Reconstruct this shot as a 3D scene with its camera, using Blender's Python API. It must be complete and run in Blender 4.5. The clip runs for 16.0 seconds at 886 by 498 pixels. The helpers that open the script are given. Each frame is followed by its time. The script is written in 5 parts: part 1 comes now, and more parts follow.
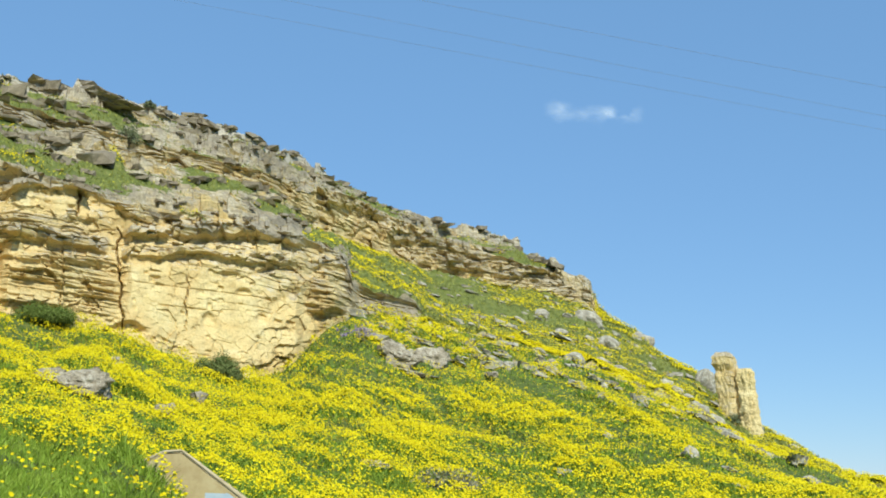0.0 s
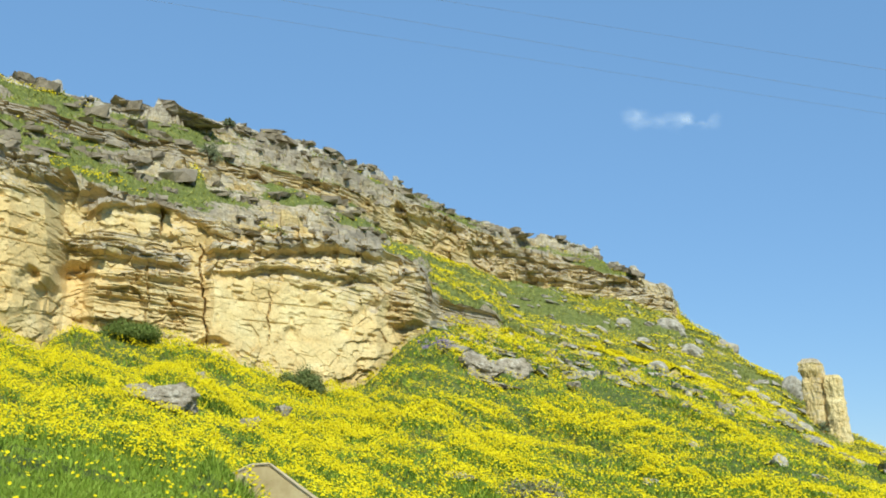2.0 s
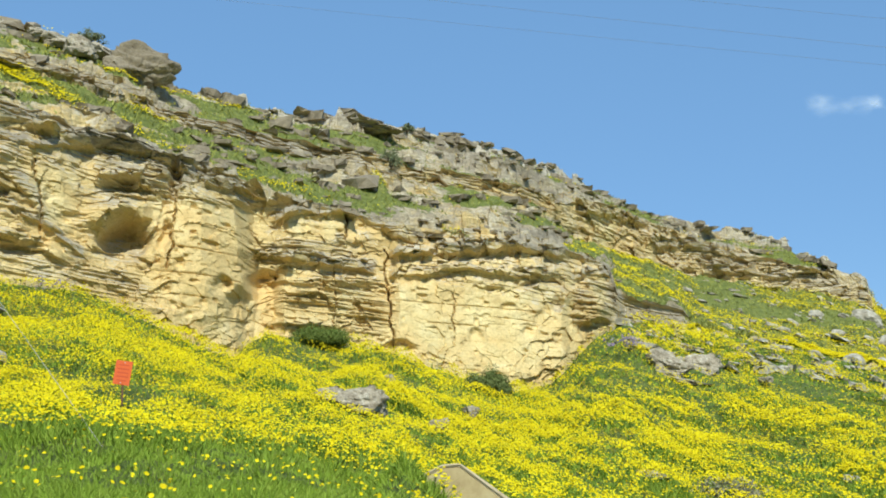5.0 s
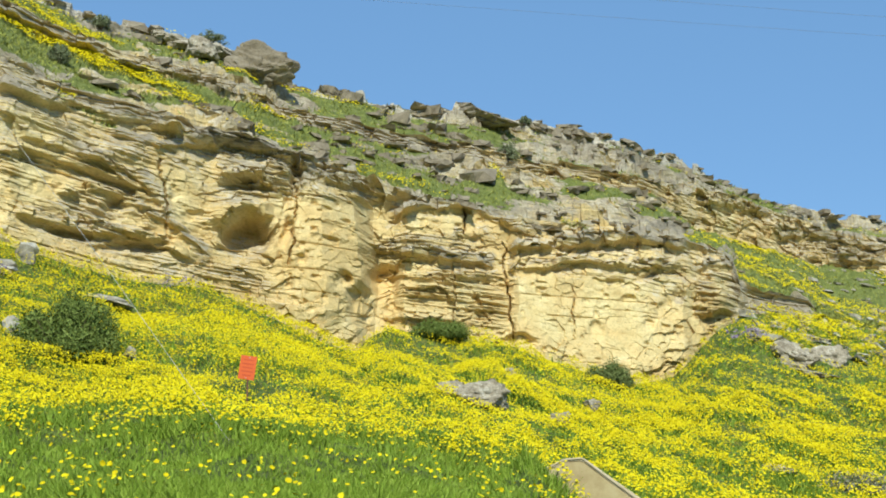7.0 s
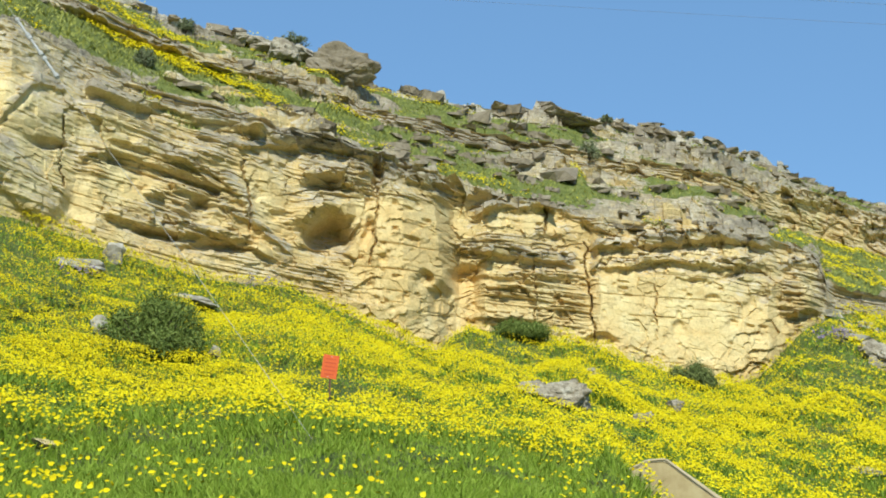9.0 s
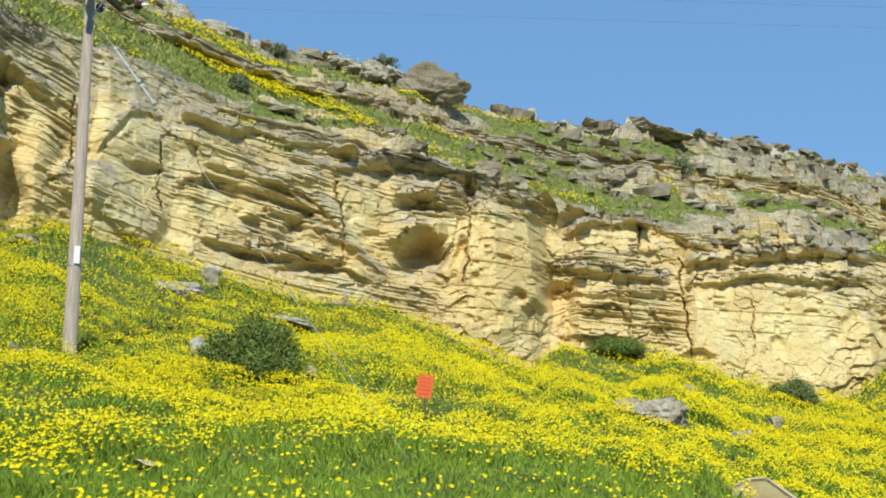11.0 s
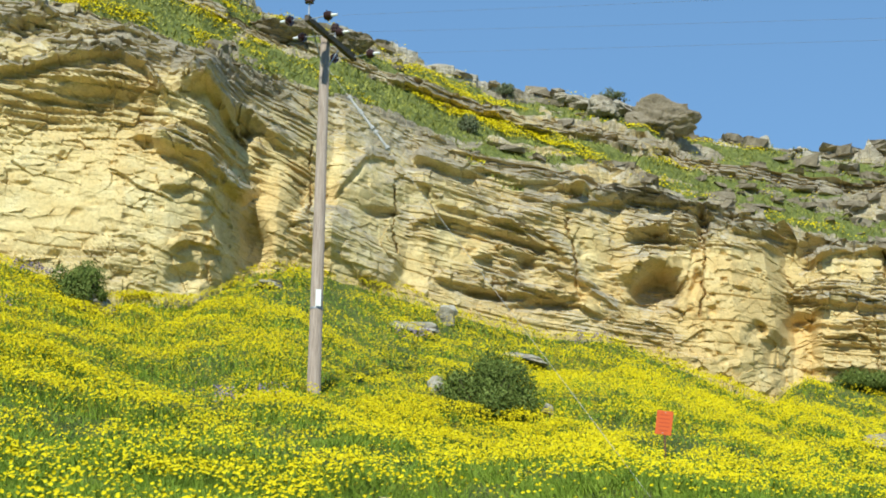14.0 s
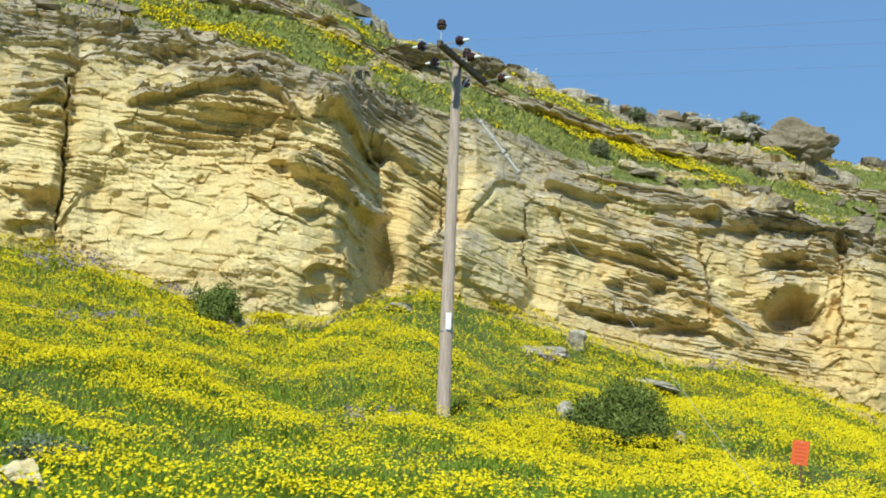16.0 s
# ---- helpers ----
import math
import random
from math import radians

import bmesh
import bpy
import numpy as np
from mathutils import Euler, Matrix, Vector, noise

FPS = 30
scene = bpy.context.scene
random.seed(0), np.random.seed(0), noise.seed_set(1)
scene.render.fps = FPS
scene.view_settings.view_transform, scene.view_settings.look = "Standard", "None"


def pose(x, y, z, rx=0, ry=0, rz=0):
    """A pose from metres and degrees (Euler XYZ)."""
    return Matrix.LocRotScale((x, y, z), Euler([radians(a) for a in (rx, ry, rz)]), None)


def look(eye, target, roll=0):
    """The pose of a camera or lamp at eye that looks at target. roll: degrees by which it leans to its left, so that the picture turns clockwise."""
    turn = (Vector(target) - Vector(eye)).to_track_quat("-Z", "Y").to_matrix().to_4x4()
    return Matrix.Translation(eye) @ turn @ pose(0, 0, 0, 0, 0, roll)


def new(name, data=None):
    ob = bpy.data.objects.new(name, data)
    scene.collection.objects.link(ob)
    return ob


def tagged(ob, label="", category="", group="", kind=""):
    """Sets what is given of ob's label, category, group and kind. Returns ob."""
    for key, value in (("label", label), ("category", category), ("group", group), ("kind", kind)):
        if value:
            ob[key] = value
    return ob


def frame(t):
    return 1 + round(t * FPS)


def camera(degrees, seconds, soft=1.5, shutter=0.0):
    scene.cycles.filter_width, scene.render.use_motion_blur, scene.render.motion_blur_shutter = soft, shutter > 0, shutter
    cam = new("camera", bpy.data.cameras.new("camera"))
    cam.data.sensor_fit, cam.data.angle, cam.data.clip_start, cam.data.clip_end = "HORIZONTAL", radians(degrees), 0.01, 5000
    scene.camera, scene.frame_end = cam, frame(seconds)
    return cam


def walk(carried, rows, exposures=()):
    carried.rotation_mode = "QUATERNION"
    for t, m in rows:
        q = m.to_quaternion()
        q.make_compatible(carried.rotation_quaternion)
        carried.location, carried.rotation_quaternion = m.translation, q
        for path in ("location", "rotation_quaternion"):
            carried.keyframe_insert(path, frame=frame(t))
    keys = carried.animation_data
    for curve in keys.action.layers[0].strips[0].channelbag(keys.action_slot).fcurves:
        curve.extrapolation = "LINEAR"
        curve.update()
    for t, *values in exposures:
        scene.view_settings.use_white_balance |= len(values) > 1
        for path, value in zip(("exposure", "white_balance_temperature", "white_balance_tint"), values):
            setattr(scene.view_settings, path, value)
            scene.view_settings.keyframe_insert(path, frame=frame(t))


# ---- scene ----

# ---------------------------------------------------------------- camera
EYE = 1.5                                    # height of the eye over the road
LENS = 37.2
TURNS = [                                    # seconds, yaw, pitch, roll, and the small drift of the held camera in metres
    (0, 0.05, 10.31, -0.47, 0.109, -0.151, -0.001),
    (0.5, 0.16, 10.44, -0.47, 0.096, -0.128, -0.013),
    (1, 0.82, 10.51, -0.30, 0.076, -0.106, -0.019),
    (1.5, 2.03, 10.52, -0.17, 0.059, -0.084, -0.020),
    (2, 3.60, 10.80, 0.02, 0.045, -0.063, -0.013),
    (2.5, 5.28, 11.04, 0.25, 0.045, -0.043, -0.005),
    (3, 6.70, 11.12, 0.27, 0.038, -0.021, -0.002),
    (3.5, 7.96, 11.10, 0.33, 0.022, -0.004, -0.003),
    (4, 9.18, 10.97, 0.47, 0.014, 0.006, -0.006),
    (4.5, 10.39, 10.78, 0.60, 0.016, 0.017, -0.006),
    (5, 11.71, 10.82, 0.45, 0.012, 0.024, -0.008),
    (7.5, 17.90, 10.42, 0.16, -0.002, 0.047, 0.006),
    (8, 18.71, 10.33, 0.02, -0.000, 0.049, 0.001),
    (10.5, 23.39, 11.17, -0.34, -0.030, 0.052, 0.012),
    (11, 24.50, 11.32, -0.21, -0.017, 0.045, 0.013),
    (11.5, 25.64, 11.36, -0.26, -0.017, 0.042, 0.004),
    (12, 27.29, 10.94, -0.21, -0.029, 0.042, -0.003),
    (12.5, 28.86, 11.06, -0.26, -0.056, 0.049, 0.010),
    (13, 30.66, 11.69, -0.74, -0.073, 0.051, 0.029),
    (13.5, 32.82, 12.57, -0.31, -0.061, 0.045, 0.029),
    (14, 34.68, 12.84, -0.67, -0.047, 0.036, 0.016),
    (14.5, 36.24, 12.96, -1.17, -0.047, 0.030, -0.005),
    (15, 37.47, 13.16, -1.73, -0.050, 0.023, -0.011),
    (15.5, 38.66, 13.50, -2.10, -0.052, 0.019, -0.009),
    (16, 40.09, 13.76, -2.31, -0.051, 0.022, 0.002),
]
cam = camera(LENS, 16.0, soft=1.85)
walk(cam, [(t, pose(dx, dy, EYE + dz, 90 + p, r, y)) for t, y, p, r, dx, dy, dz in TURNS], [(0.0, 0.3, 6300, 1.0), (16.0, 0.3, 6300, 1.0)])

# ---------------------------------------------------------------- light
SUN_TO = Vector((0.26, -0.71, 0.655)).normalized()
world = bpy.data.worlds.new("spring_sky")
scene.world = world
world.use_nodes = True
wn = world.node_tree.nodes
sky = wn.new("ShaderNodeTexSky")
sky.sky_type = "NISHITA"
sky.sun_disc = False
sky.sun_elevation = math.asin(SUN_TO.z)
sky.sun_rotation = math.atan2(SUN_TO.x, SUN_TO.y)
sky.air_density, sky.dust_density, sky.ozone_density = 1.0, 0.0, 3.0
sky.altitude = 1600.0
haze = wn.new("ShaderNodeVectorMath")                # thin even haze over the clear sky
haze.operation = "MULTIPLY_ADD"
haze.inputs[1].default_value = (0.40, 0.40, 0.40)
haze.inputs[2].default_value = (0.98, 1.93, 3.62)
world.node_tree.links.new(sky.outputs[0], haze.inputs[0])
world.node_tree.links.new(haze.outputs[0], wn["Background"].inputs["Color"])
wn["Background"].inputs["Strength"].default_value = 0.105
sun_data = bpy.data.lights.new("sun", "SUN")
sun_data.energy, sun_data.angle, sun_data.color = 4.2, radians(0.53), (1.0, 0.955, 0.88)
sun = new("sun", sun_data)
sun.matrix_world = look((0, 0, 0), -SUN_TO)

# ---------------------------------------------------------------- materials
def material(name, build, rough=0.9):
    """A node material; build(t) gets a small toolbox and returns colour and bump-height sockets."""
    m = bpy.data.materials.new(name)
    m.use_nodes = True
    nt = m.node_tree
    bsdf = nt.nodes["Principled BSDF"]
    bsdf.inputs["Roughness"].default_value = rough
    bsdf.inputs["Specular IOR Level"].default_value = 0.25
    build(Tools(nt, bsdf))
    return m


class Tools:
    def __init__(self, nt, bsdf):
        self.nt, self.bsdf = nt, bsdf
        self.coords = nt.nodes.new("ShaderNodeNewGeometry")

    def link(self, a, b):
        self.nt.links.new(a, b)

    def set(self, socket, value):
        if isinstance(value, bpy.types.NodeSocket):
            self.link(value, socket)
        else:
            socket.default_value = value

    def where(self, sx=1.0, sy=1.0, sz=1.0):
        n = self.nt.nodes.new("ShaderNodeVectorMath")
        n.operation = "MULTIPLY"
        self.link(self.coords.outputs["Position"], n.inputs[0])
        n.inputs[1].default_value = (sx, sy, sz)
        return n.outputs[0]

    def noise(self, scale, detail=4.0, rough=0.6, vector=None, distort=0.0):
        n = self.nt.nodes.new("ShaderNodeTexNoise")
        n.inputs["Scale"].default_value, n.inputs["Detail"].default_value = scale, detail
        n.inputs["Roughness"].default_value, n.inputs["Distortion"].default_value = rough, distort
        self.link(vector or self.where(), n.inputs["Vector"])
        return n.outputs["Fac"]

    def ramp(self, value, *stops):
        n = self.nt.nodes.new("ShaderNodeValToRGB")
        while len(n.color_ramp.elements) < len(stops):
            n.color_ramp.elements.new(0.5)
        for e, (p, c) in zip(n.color_ramp.elements, stops):
            e.position = p
            e.color = (*c, 1) if isinstance(c, tuple) else (c, c, c, 1)
        self.link(value, n.inputs[0])
        return n.outputs[0]

    def mix(self, fac, a, b, mode="MIX"):
        n = self.nt.nodes.new("ShaderNodeMix")
        n.data_type, n.blend_type = "RGBA", mode
        self.set(n.inputs[0], fac)
        for s, v in ((n.inputs[6], a), (n.inputs[7], b)):
            self.set(s, (*v, 1) if isinstance(v, tuple) else v)
        return n.outputs[2]

    def math(self, op, a, b=0.0, clamp=False):
        n = self.nt.nodes.new("ShaderNodeMath")
        n.operation, n.use_clamp = op, clamp
        self.set(n.inputs[0], a)
        self.set(n.inputs[1], b)
        return n.outputs[0]

    def attr(self, name):
        n = self.nt.nodes.new("ShaderNodeAttribute")
        n.attribute_name = name
        return n.outputs["Fac"]

    def up(self):
        n = self.nt.nodes.new("ShaderNodeSeparateXYZ")
        self.link(self.coords.outputs["Normal"], n.inputs[0])
        return n.outputs[2]

    def island(self):
        return self.coords.outputs["Random Per Island"]

    def colour(self, socket):
        self.set(self.bsdf.inputs["Base Color"], socket)

    def bump(self, height, strength=0.5, distance=0.05):
        n = self.nt.nodes.new("ShaderNodeBump")
        n.inputs["Strength"].default_value, n.inputs["Distance"].default_value = strength, distance
        self.link(height, n.inputs["Height"])
        self.link(n.outputs[0], self.bsdf.inputs["Normal"])


def rock_build(t, extra=0.0, tone=1.0):
    grain = t.noise(9.0, 6, 0.7)
    blotch = t.noise(0.55, 5, 0.65, t.where(1, 1, 1.6), 0.6)
    bands = t.noise(1.0, 4, 0.6, t.where(0.25, 0.25, 3.2), 0.8)
    fresh = t.ramp(blotch, (0.26, (0.46, 0.32, 0.12)), (0.42, (0.645, 0.505, 0.23)), (0.56, (0.71, 0.585, 0.295)), (0.74, (0.765, 0.68, 0.41)))
    fresh = t.mix(t.ramp(bands, (0.35, 0.0), (0.65, 0.45)), fresh, (0.715, 0.585, 0.30))
    rusty = t.noise(0.35, 4, 0.6, t.where(1, 1, 0.7), 1.0)
    rusty = t.math("ADD", rusty, t.math("MULTIPLY", t.attr("ochre"), 0.16))
    fresh = t.mix(t.ramp(rusty, (0.50, 0.0), (0.75, 0.60)), fresh, (0.66, 0.455, 0.18))
    lamina = t.noise(1.0, 3, 0.55, t.where(0.9, 0.9, 9.0), 0.25)
    grey = t.ramp(t.noise(1.7, 6, 0.7), (0.3, (0.30, 0.245, 0.16)), (0.5, (0.49, 0.415, 0.28)), (0.68, (0.66, 0.60, 0.46)))
    pale = t.math("ADD", t.math("MULTIPLY", t.up(), 0.55), t.math("ADD", t.math("ADD", t.attr("weather"), extra), t.math("MULTIPLY", t.math("SUBTRACT", t.noise(0.9, 6, 0.7), 0.5), 1.5)))
    body = t.mix(t.ramp(pale, (0.40, 0.0), (0.66, 0.92)), fresh, grey)
    patina = t.ramp(t.noise(1.1, 5, 0.7), (0.3, (0.21, 0.18, 0.13)), (0.55, (0.33, 0.285, 0.21)), (0.75, (0.46, 0.41, 0.32)))
    body = t.mix(t.ramp(pale, (0.72, 0.0), (1.25, 0.85)), body, patina)
    body = t.mix(t.ramp(grain, (0.35, 0.22), (0.55, 0.0)), body, (0.16, 0.12, 0.07), "MULTIPLY")
    pores = t.noise(2.4, 8, 0.78, t.where(1, 1, 1.9), 0.4)
    body = t.mix(t.ramp(pores, (0.35, 0.36), (0.42, 0.0)), body, (0.34, 0.27, 0.18), "MULTIPLY")
    white = t.math("ADD", t.attr("lichen"), t.math("MULTIPLY", t.math("SUBTRACT", t.noise(5.0, 6, 0.8), 0.5), 2.2))
    body = t.mix(t.ramp(white, (0.70, 0.0), (1.05, 0.6)), body, (0.55, 0.51, 0.43))
    moss = t.math("ADD", t.attr("green"), t.math("ADD", t.math("MULTIPLY", t.math("SUBTRACT", t.noise(1.3, 6, 0.7), 0.5), 1.6), t.math("MULTIPLY", t.math("SUBTRACT", t.up(), 0.6), 0.8)))
    grass = t.ramp(t.noise(3.0, 5, 0.7), (0.3, (0.085, 0.105, 0.025)), (0.55, (0.16, 0.185, 0.045)), (0.75, (0.26, 0.25, 0.09)))
    if tone < 1:
        body = t.mix(1.0, body, (tone, tone * 0.97, tone * 0.92), "MULTIPLY")
    t.colour(t.mix(t.ramp(moss, (0.46, 0.0), (0.6, 1.0)), body, grass))
    flakes = t.noise(5.5, 6, 0.7, t.where(0.7, 0.7, 2.6), 0.3)
    fine = t.math("MULTIPLY", lamina, t.math("ADD", 0.35, t.math("MULTIPLY", t.attr("strata"), 2.4)))
    t.bump(t.math("ADD", fine, t.math("ADD", t.math("ADD", t.math("MULTIPLY", grain, 0.5), t.math("MULTIPLY", t.ramp(pores, (0.34, 0.0), (0.46, 1.0)), 0.25)), t.math("MULTIPLY", flakes, t.math("ADD", 0.55, t.attr("strata"))))), 0.8, 0.075)


def stone_build(t):
    grain = t.noise(14.0, 6, 0.7)
    c = t.ramp(t.noise(2.2, 6, 0.7), (0.3, (0.20, 0.165, 0.11)), (0.5, (0.39, 0.34, 0.25)), (0.68, (0.60, 0.55, 0.44)))
    c = t.mix(t.ramp(grain, (0.35, 0.5), (0.6, 0.0)), c, (0.25, 0.2, 0.13), "MULTIPLY")
    t.colour(c)
    t.bump(grain, 0.8, 0.05)


def pale_build(t):
    grain = t.noise(12.0, 6, 0.7)
    c = t.ramp(t.noise(1.6, 6, 0.7), (0.3, (0.25, 0.22, 0.16)), (0.5, (0.42, 0.385, 0.31)), (0.68, (0.60, 0.565, 0.47)))
    t.colour(t.mix(t.ramp(grain, (0.35, 0.4), (0.6, 0.0)), c, (0.3, 0.25, 0.17), "MULTIPLY"))
    t.bump(grain, 0.8, 0.05)


def ground_build(t):
    c = t.ramp(t.noise(1.1, 6, 0.7), (0.3, (0.10, 0.145, 0.028)), (0.5, (0.165, 0.215, 0.045)), (0.7, (0.25, 0.275, 0.075)))
    fine = t.noise(7.0, 6, 0.75)
    c = t.mix(t.ramp(fine, (0.4, 0.45), (0.62, 0.0)), c, (0.06, 0.082, 0.02))
    yellow = t.math("ADD", t.math("MULTIPLY", t.attr("bloom"), 0.30), t.math("MULTIPLY", t.math("SUBTRACT", t.noise(5.0, 6, 0.75), 0.5), 1.3))
    t.colour(t.mix(t.ramp(yellow, (0.30, 0.0), (0.42, 1.0)), c, (0.60, 0.47, 0.010)))
    t.bump(fine, 1.0, 0.2)


def leafy(dark, mid, light, rough=0.7):
    def build(t):
        c = t.ramp(t.island(), (0.0, dark), (0.5, mid), (1.0, light))
        t.colour(t.mix(t.math("MULTIPLY", t.noise(0.8, 3), 0.5), c, dark))
        t.bsdf.inputs["Specular IOR Level"].default_value = 0.08
    return build


def plain_build(*stops, scale=6.0, stretch=(1, 1, 1), bump=0.3):
    def build(t):
        n = t.noise(scale, 6, 0.7, t.where(*stretch))
        t.colour(t.ramp(n, *stops))
        t.bump(n, bump, 0.01)
    return build


ROCK = material("limestone", rock_build, 0.95)
CRAG = material("weathered_limestone", lambda t: rock_build(t, 1.15, 0.74), 0.95)
PILLAR = material("pillar_limestone", lambda t: rock_build(t, 0.38, 0.97), 0.95)
STONE = material("loose_limestone", stone_build, 0.95)
PALE = material("bleached_limestone", pale_build, 0.95)
GROUND = material("meadow_soil", ground_build, 0.95)
PETAL = material("yellow_petals", leafy((0.49, 0.385, 0.004), (0.63, 0.515, 0.006), (0.73, 0.63, 0.014)), 0.6)
HERB = material("meadow_grass", leafy((0.125, 0.20, 0.018), (0.22, 0.315, 0.032), (0.345, 0.42, 0.07)), 0.6)
OLIVE = material("dry_hill_grass", leafy((0.19, 0.205, 0.042), (0.30, 0.315, 0.07), (0.42, 0.415, 0.12)), 0.7)
SHRUB = material("shrub_leaves", leafy((0.065, 0.095, 0.018), (0.135, 0.18, 0.036), (0.26, 0.31, 0.08)), 0.6)
OLIVEBUSH = material("olive_bush_leaves", leafy((0.085, 0.11, 0.03), (0.15, 0.185, 0.055), (0.25, 0.28, 0.10)), 0.7)
SCRUB = material("grey_scrub_leaves", leafy((0.10, 0.12, 0.055), (0.17, 0.19, 0.095), (0.26, 0.28, 0.16)), 0.7)
MAUVE = material("mauve_blossom", leafy((0.12, 0.09, 0.14), (0.22, 0.17, 0.24), (0.32, 0.27, 0.33)), 0.7)
TWIG = material("twigs", plain_build((0.3, (0.05, 0.035, 0.02)), (0.7, (0.14, 0.11, 0.075))), 0.9)
TIMBER = material("pole_timber", plain_build((0.25, (0.17, 0.13, 0.10)), (0.5, (0.32, 0.255, 0.20)), (0.75, (0.45, 0.38, 0.315)), scale=5.0, stretch=(6, 6, 0.35)), 0.85)
DARKWOOD = material("crossarm_timber", plain_build((0.3, (0.06, 0.05, 0.04)), (0.7, (0.15, 0.125, 0.10)), scale=9.0), 0.85)
PORCELAIN = material("brown_porcelain", plain_build((0.3, (0.03, 0.016, 0.013)), (0.7, (0.065, 0.032, 0.026)), scale=3.0, bump=0.05), 0.25)
STEEL = material("galvanised_steel", plain_build((0.3, (0.32, 0.33, 0.33)), (0.7, (0.5, 0.5, 0.5)), scale=20.0, bump=0.1), 0.5)
STEEL.node_tree.nodes["Principled BSDF"].inputs["Metallic"].default_value = 0.7
WIRE = material("line_wire", plain_build((0.3, (0.16, 0.18, 0.20)), (0.7, (0.20, 0.22, 0.24)), scale=2.0, bump=0.0), 0.6)
WHITE = material("white_plate", plain_build((0.3, (0.72, 0.72, 0.70)), (0.7, (0.82, 0.82, 0.8)), scale=8.0, bump=0.05), 0.5)
ORANGE = material("orange_sign_paint", plain_build((0.25, (0.56, 0.095, 0.022)), (0.75, (0.68, 0.135, 0.035)), scale=6.0, bump=0.05), 0.5)
BAR = material("sign_lettering", plain_build((0.3, (0.48, 0.075, 0.025)), (0.7, (0.54, 0.09, 0.03)), scale=9.0, bump=0.0), 0.6)
RUST = material("rusty_post", plain_build((0.3, (0.10, 0.05, 0.03)), (0.7, (0.22, 0.12, 0.07)), scale=18.0), 0.8)
CONCRETE = material("concrete", plain_build((0.25, (0.30, 0.22, 0.10)), (0.5, (0.42, 0.335, 0.17)), (0.75, (0.50, 0.43, 0.26)), scale=2.5, bump=0.4), 0.9)
# lighter copy of the wall's concrete: the sunlit top edge is put into its colour
COPING = material("sunlit_edge_concrete", plain_build((0.25, (0.36, 0.29, 0.17)), (0.5, (0.50, 0.42, 0.27)), (0.75, (0.60, 0.53, 0.38)), scale=3.0, bump=0.4), 0.9)
STAY = material("stay_strand", plain_build((0.3, (0.30, 0.29, 0.26)), (0.7, (0.46, 0.45, 0.41)), scale=12.0, bump=0.0), 0.6)
BLUE = material("blue_paint", plain_build((0.3, (0.30, 0.38, 0.44)), (0.7, (0.42, 0.48, 0.50)), scale=5.0), 0.7)


# ---------------------------------------------------------------- noise over arrays
def hashed(i, j, seed):
    i, j = np.asarray(i, np.int64).astype(np.uint32), np.asarray(j, np.int64).astype(np.uint32)
    h = i * np.uint32(374761393) + j * np.uint32(668265263) + np.uint32(seed * 2246822519 % 4294967296)
    h = (h ^ (h >> np.uint32(13))) * np.uint32(1274126177)
    h = (h ^ (h >> np.uint32(16))) * np.uint32(2654435761)
    return ((h ^ (h >> np.uint32(15))) & np.uint32(0xFFFFFF)) / np.float64(0xFFFFFF)


def smooth_noise(x, y, seed):
    i, j = np.floor(x), np.floor(y)
    u, v = x - i, y - j
    u, v = u * u * u * (u * (u * 6 - 15) + 10), v * v * v * (v * (v * 6 - 15) + 10)
    a, b = hashed(i, j, seed), hashed(i + 1, j, seed)
    c, d = hashed(i, j + 1, seed), hashed(i + 1, j + 1, seed)
    return 2 * ((a * (1 - u) + b * u) * (1 - v) + (c * (1 - u) + d * u) * v) - 1


def fractal(x, y, seed, octaves=4, gain=0.5):
    total, amp = 0.0, 1.0
    for k in range(octaves):
        total = total + amp * smooth_noise(x * 2 ** k, y * 2 ** k, seed + k)
        amp *= gain
    return total


def cells(x, y, seed):
    """Nearest and second distance, a hash of the nearest cell, and the way from its centre."""
    i, j = np.floor(x), np.floor(y)
    best, second = np.full(x.shape, 9.0), np.full(x.shape, 9.0)
    ident, ox, oy = np.zeros(x.shape), np.zeros(x.shape), np.zeros(x.shape)
    for di in (-1, 0, 1):
        for dj in (-1, 0, 1):
            a, b = i + di, j + dj
            dx, dy = x - a - hashed(a, b, seed), y - b - hashed(a, b, seed + 1)
            d = np.hypot(dx, dy)
            near = d < best
            second = np.where(near, best, np.minimum(second, d))
            ident, ox, oy = np.where(near, hashed(a, b, seed + 2), ident), np.where(near, dx, ox), np.where(near, dy, oy)
            best = np.where(near, d, best)
    return best, second, ident, ox, oy


def facets(x, y, seed, tilt=1.0):
    """Broken stone: each cell a tilted facet of its own height."""
    f1, f2, c, ox, oy = cells(x, y, seed)
    g = hashed(np.floor(c * 1e6), 3, seed)
    h = hashed(np.floor(c * 1e6), 7, seed)
    return (c - 0.5) + tilt * ((g - 0.5) * ox * 2 + (h - 0.5) * oy * 2), f2 - f1


def curve(az, *pairs):
    return np.interp(az, [p[0] for p in pairs], [p[1] for p in pairs])


# ---------------------------------------------------------------- meshes
def grid_mesh(name, co, mat, smooth=True, attrs=(), loop=False):
    """A sheet from an array of rows x columns x 3."""
    n, m = co.shape[:2]
    idx = np.arange(n * m).reshape(n, m)
    nxt = np.roll(idx, -1, 1) if loop else idx[:, 1:]
    cur = idx if loop else idx[:, :-1]
    f = np.stack([cur[:-1], cur[1:], nxt[1:], nxt[:-1]], -1).reshape(-1, 4)
    return array_mesh(name, co.reshape(-1, 3), f, mat, smooth, [(k, v.reshape(-1)) for k, v in attrs])


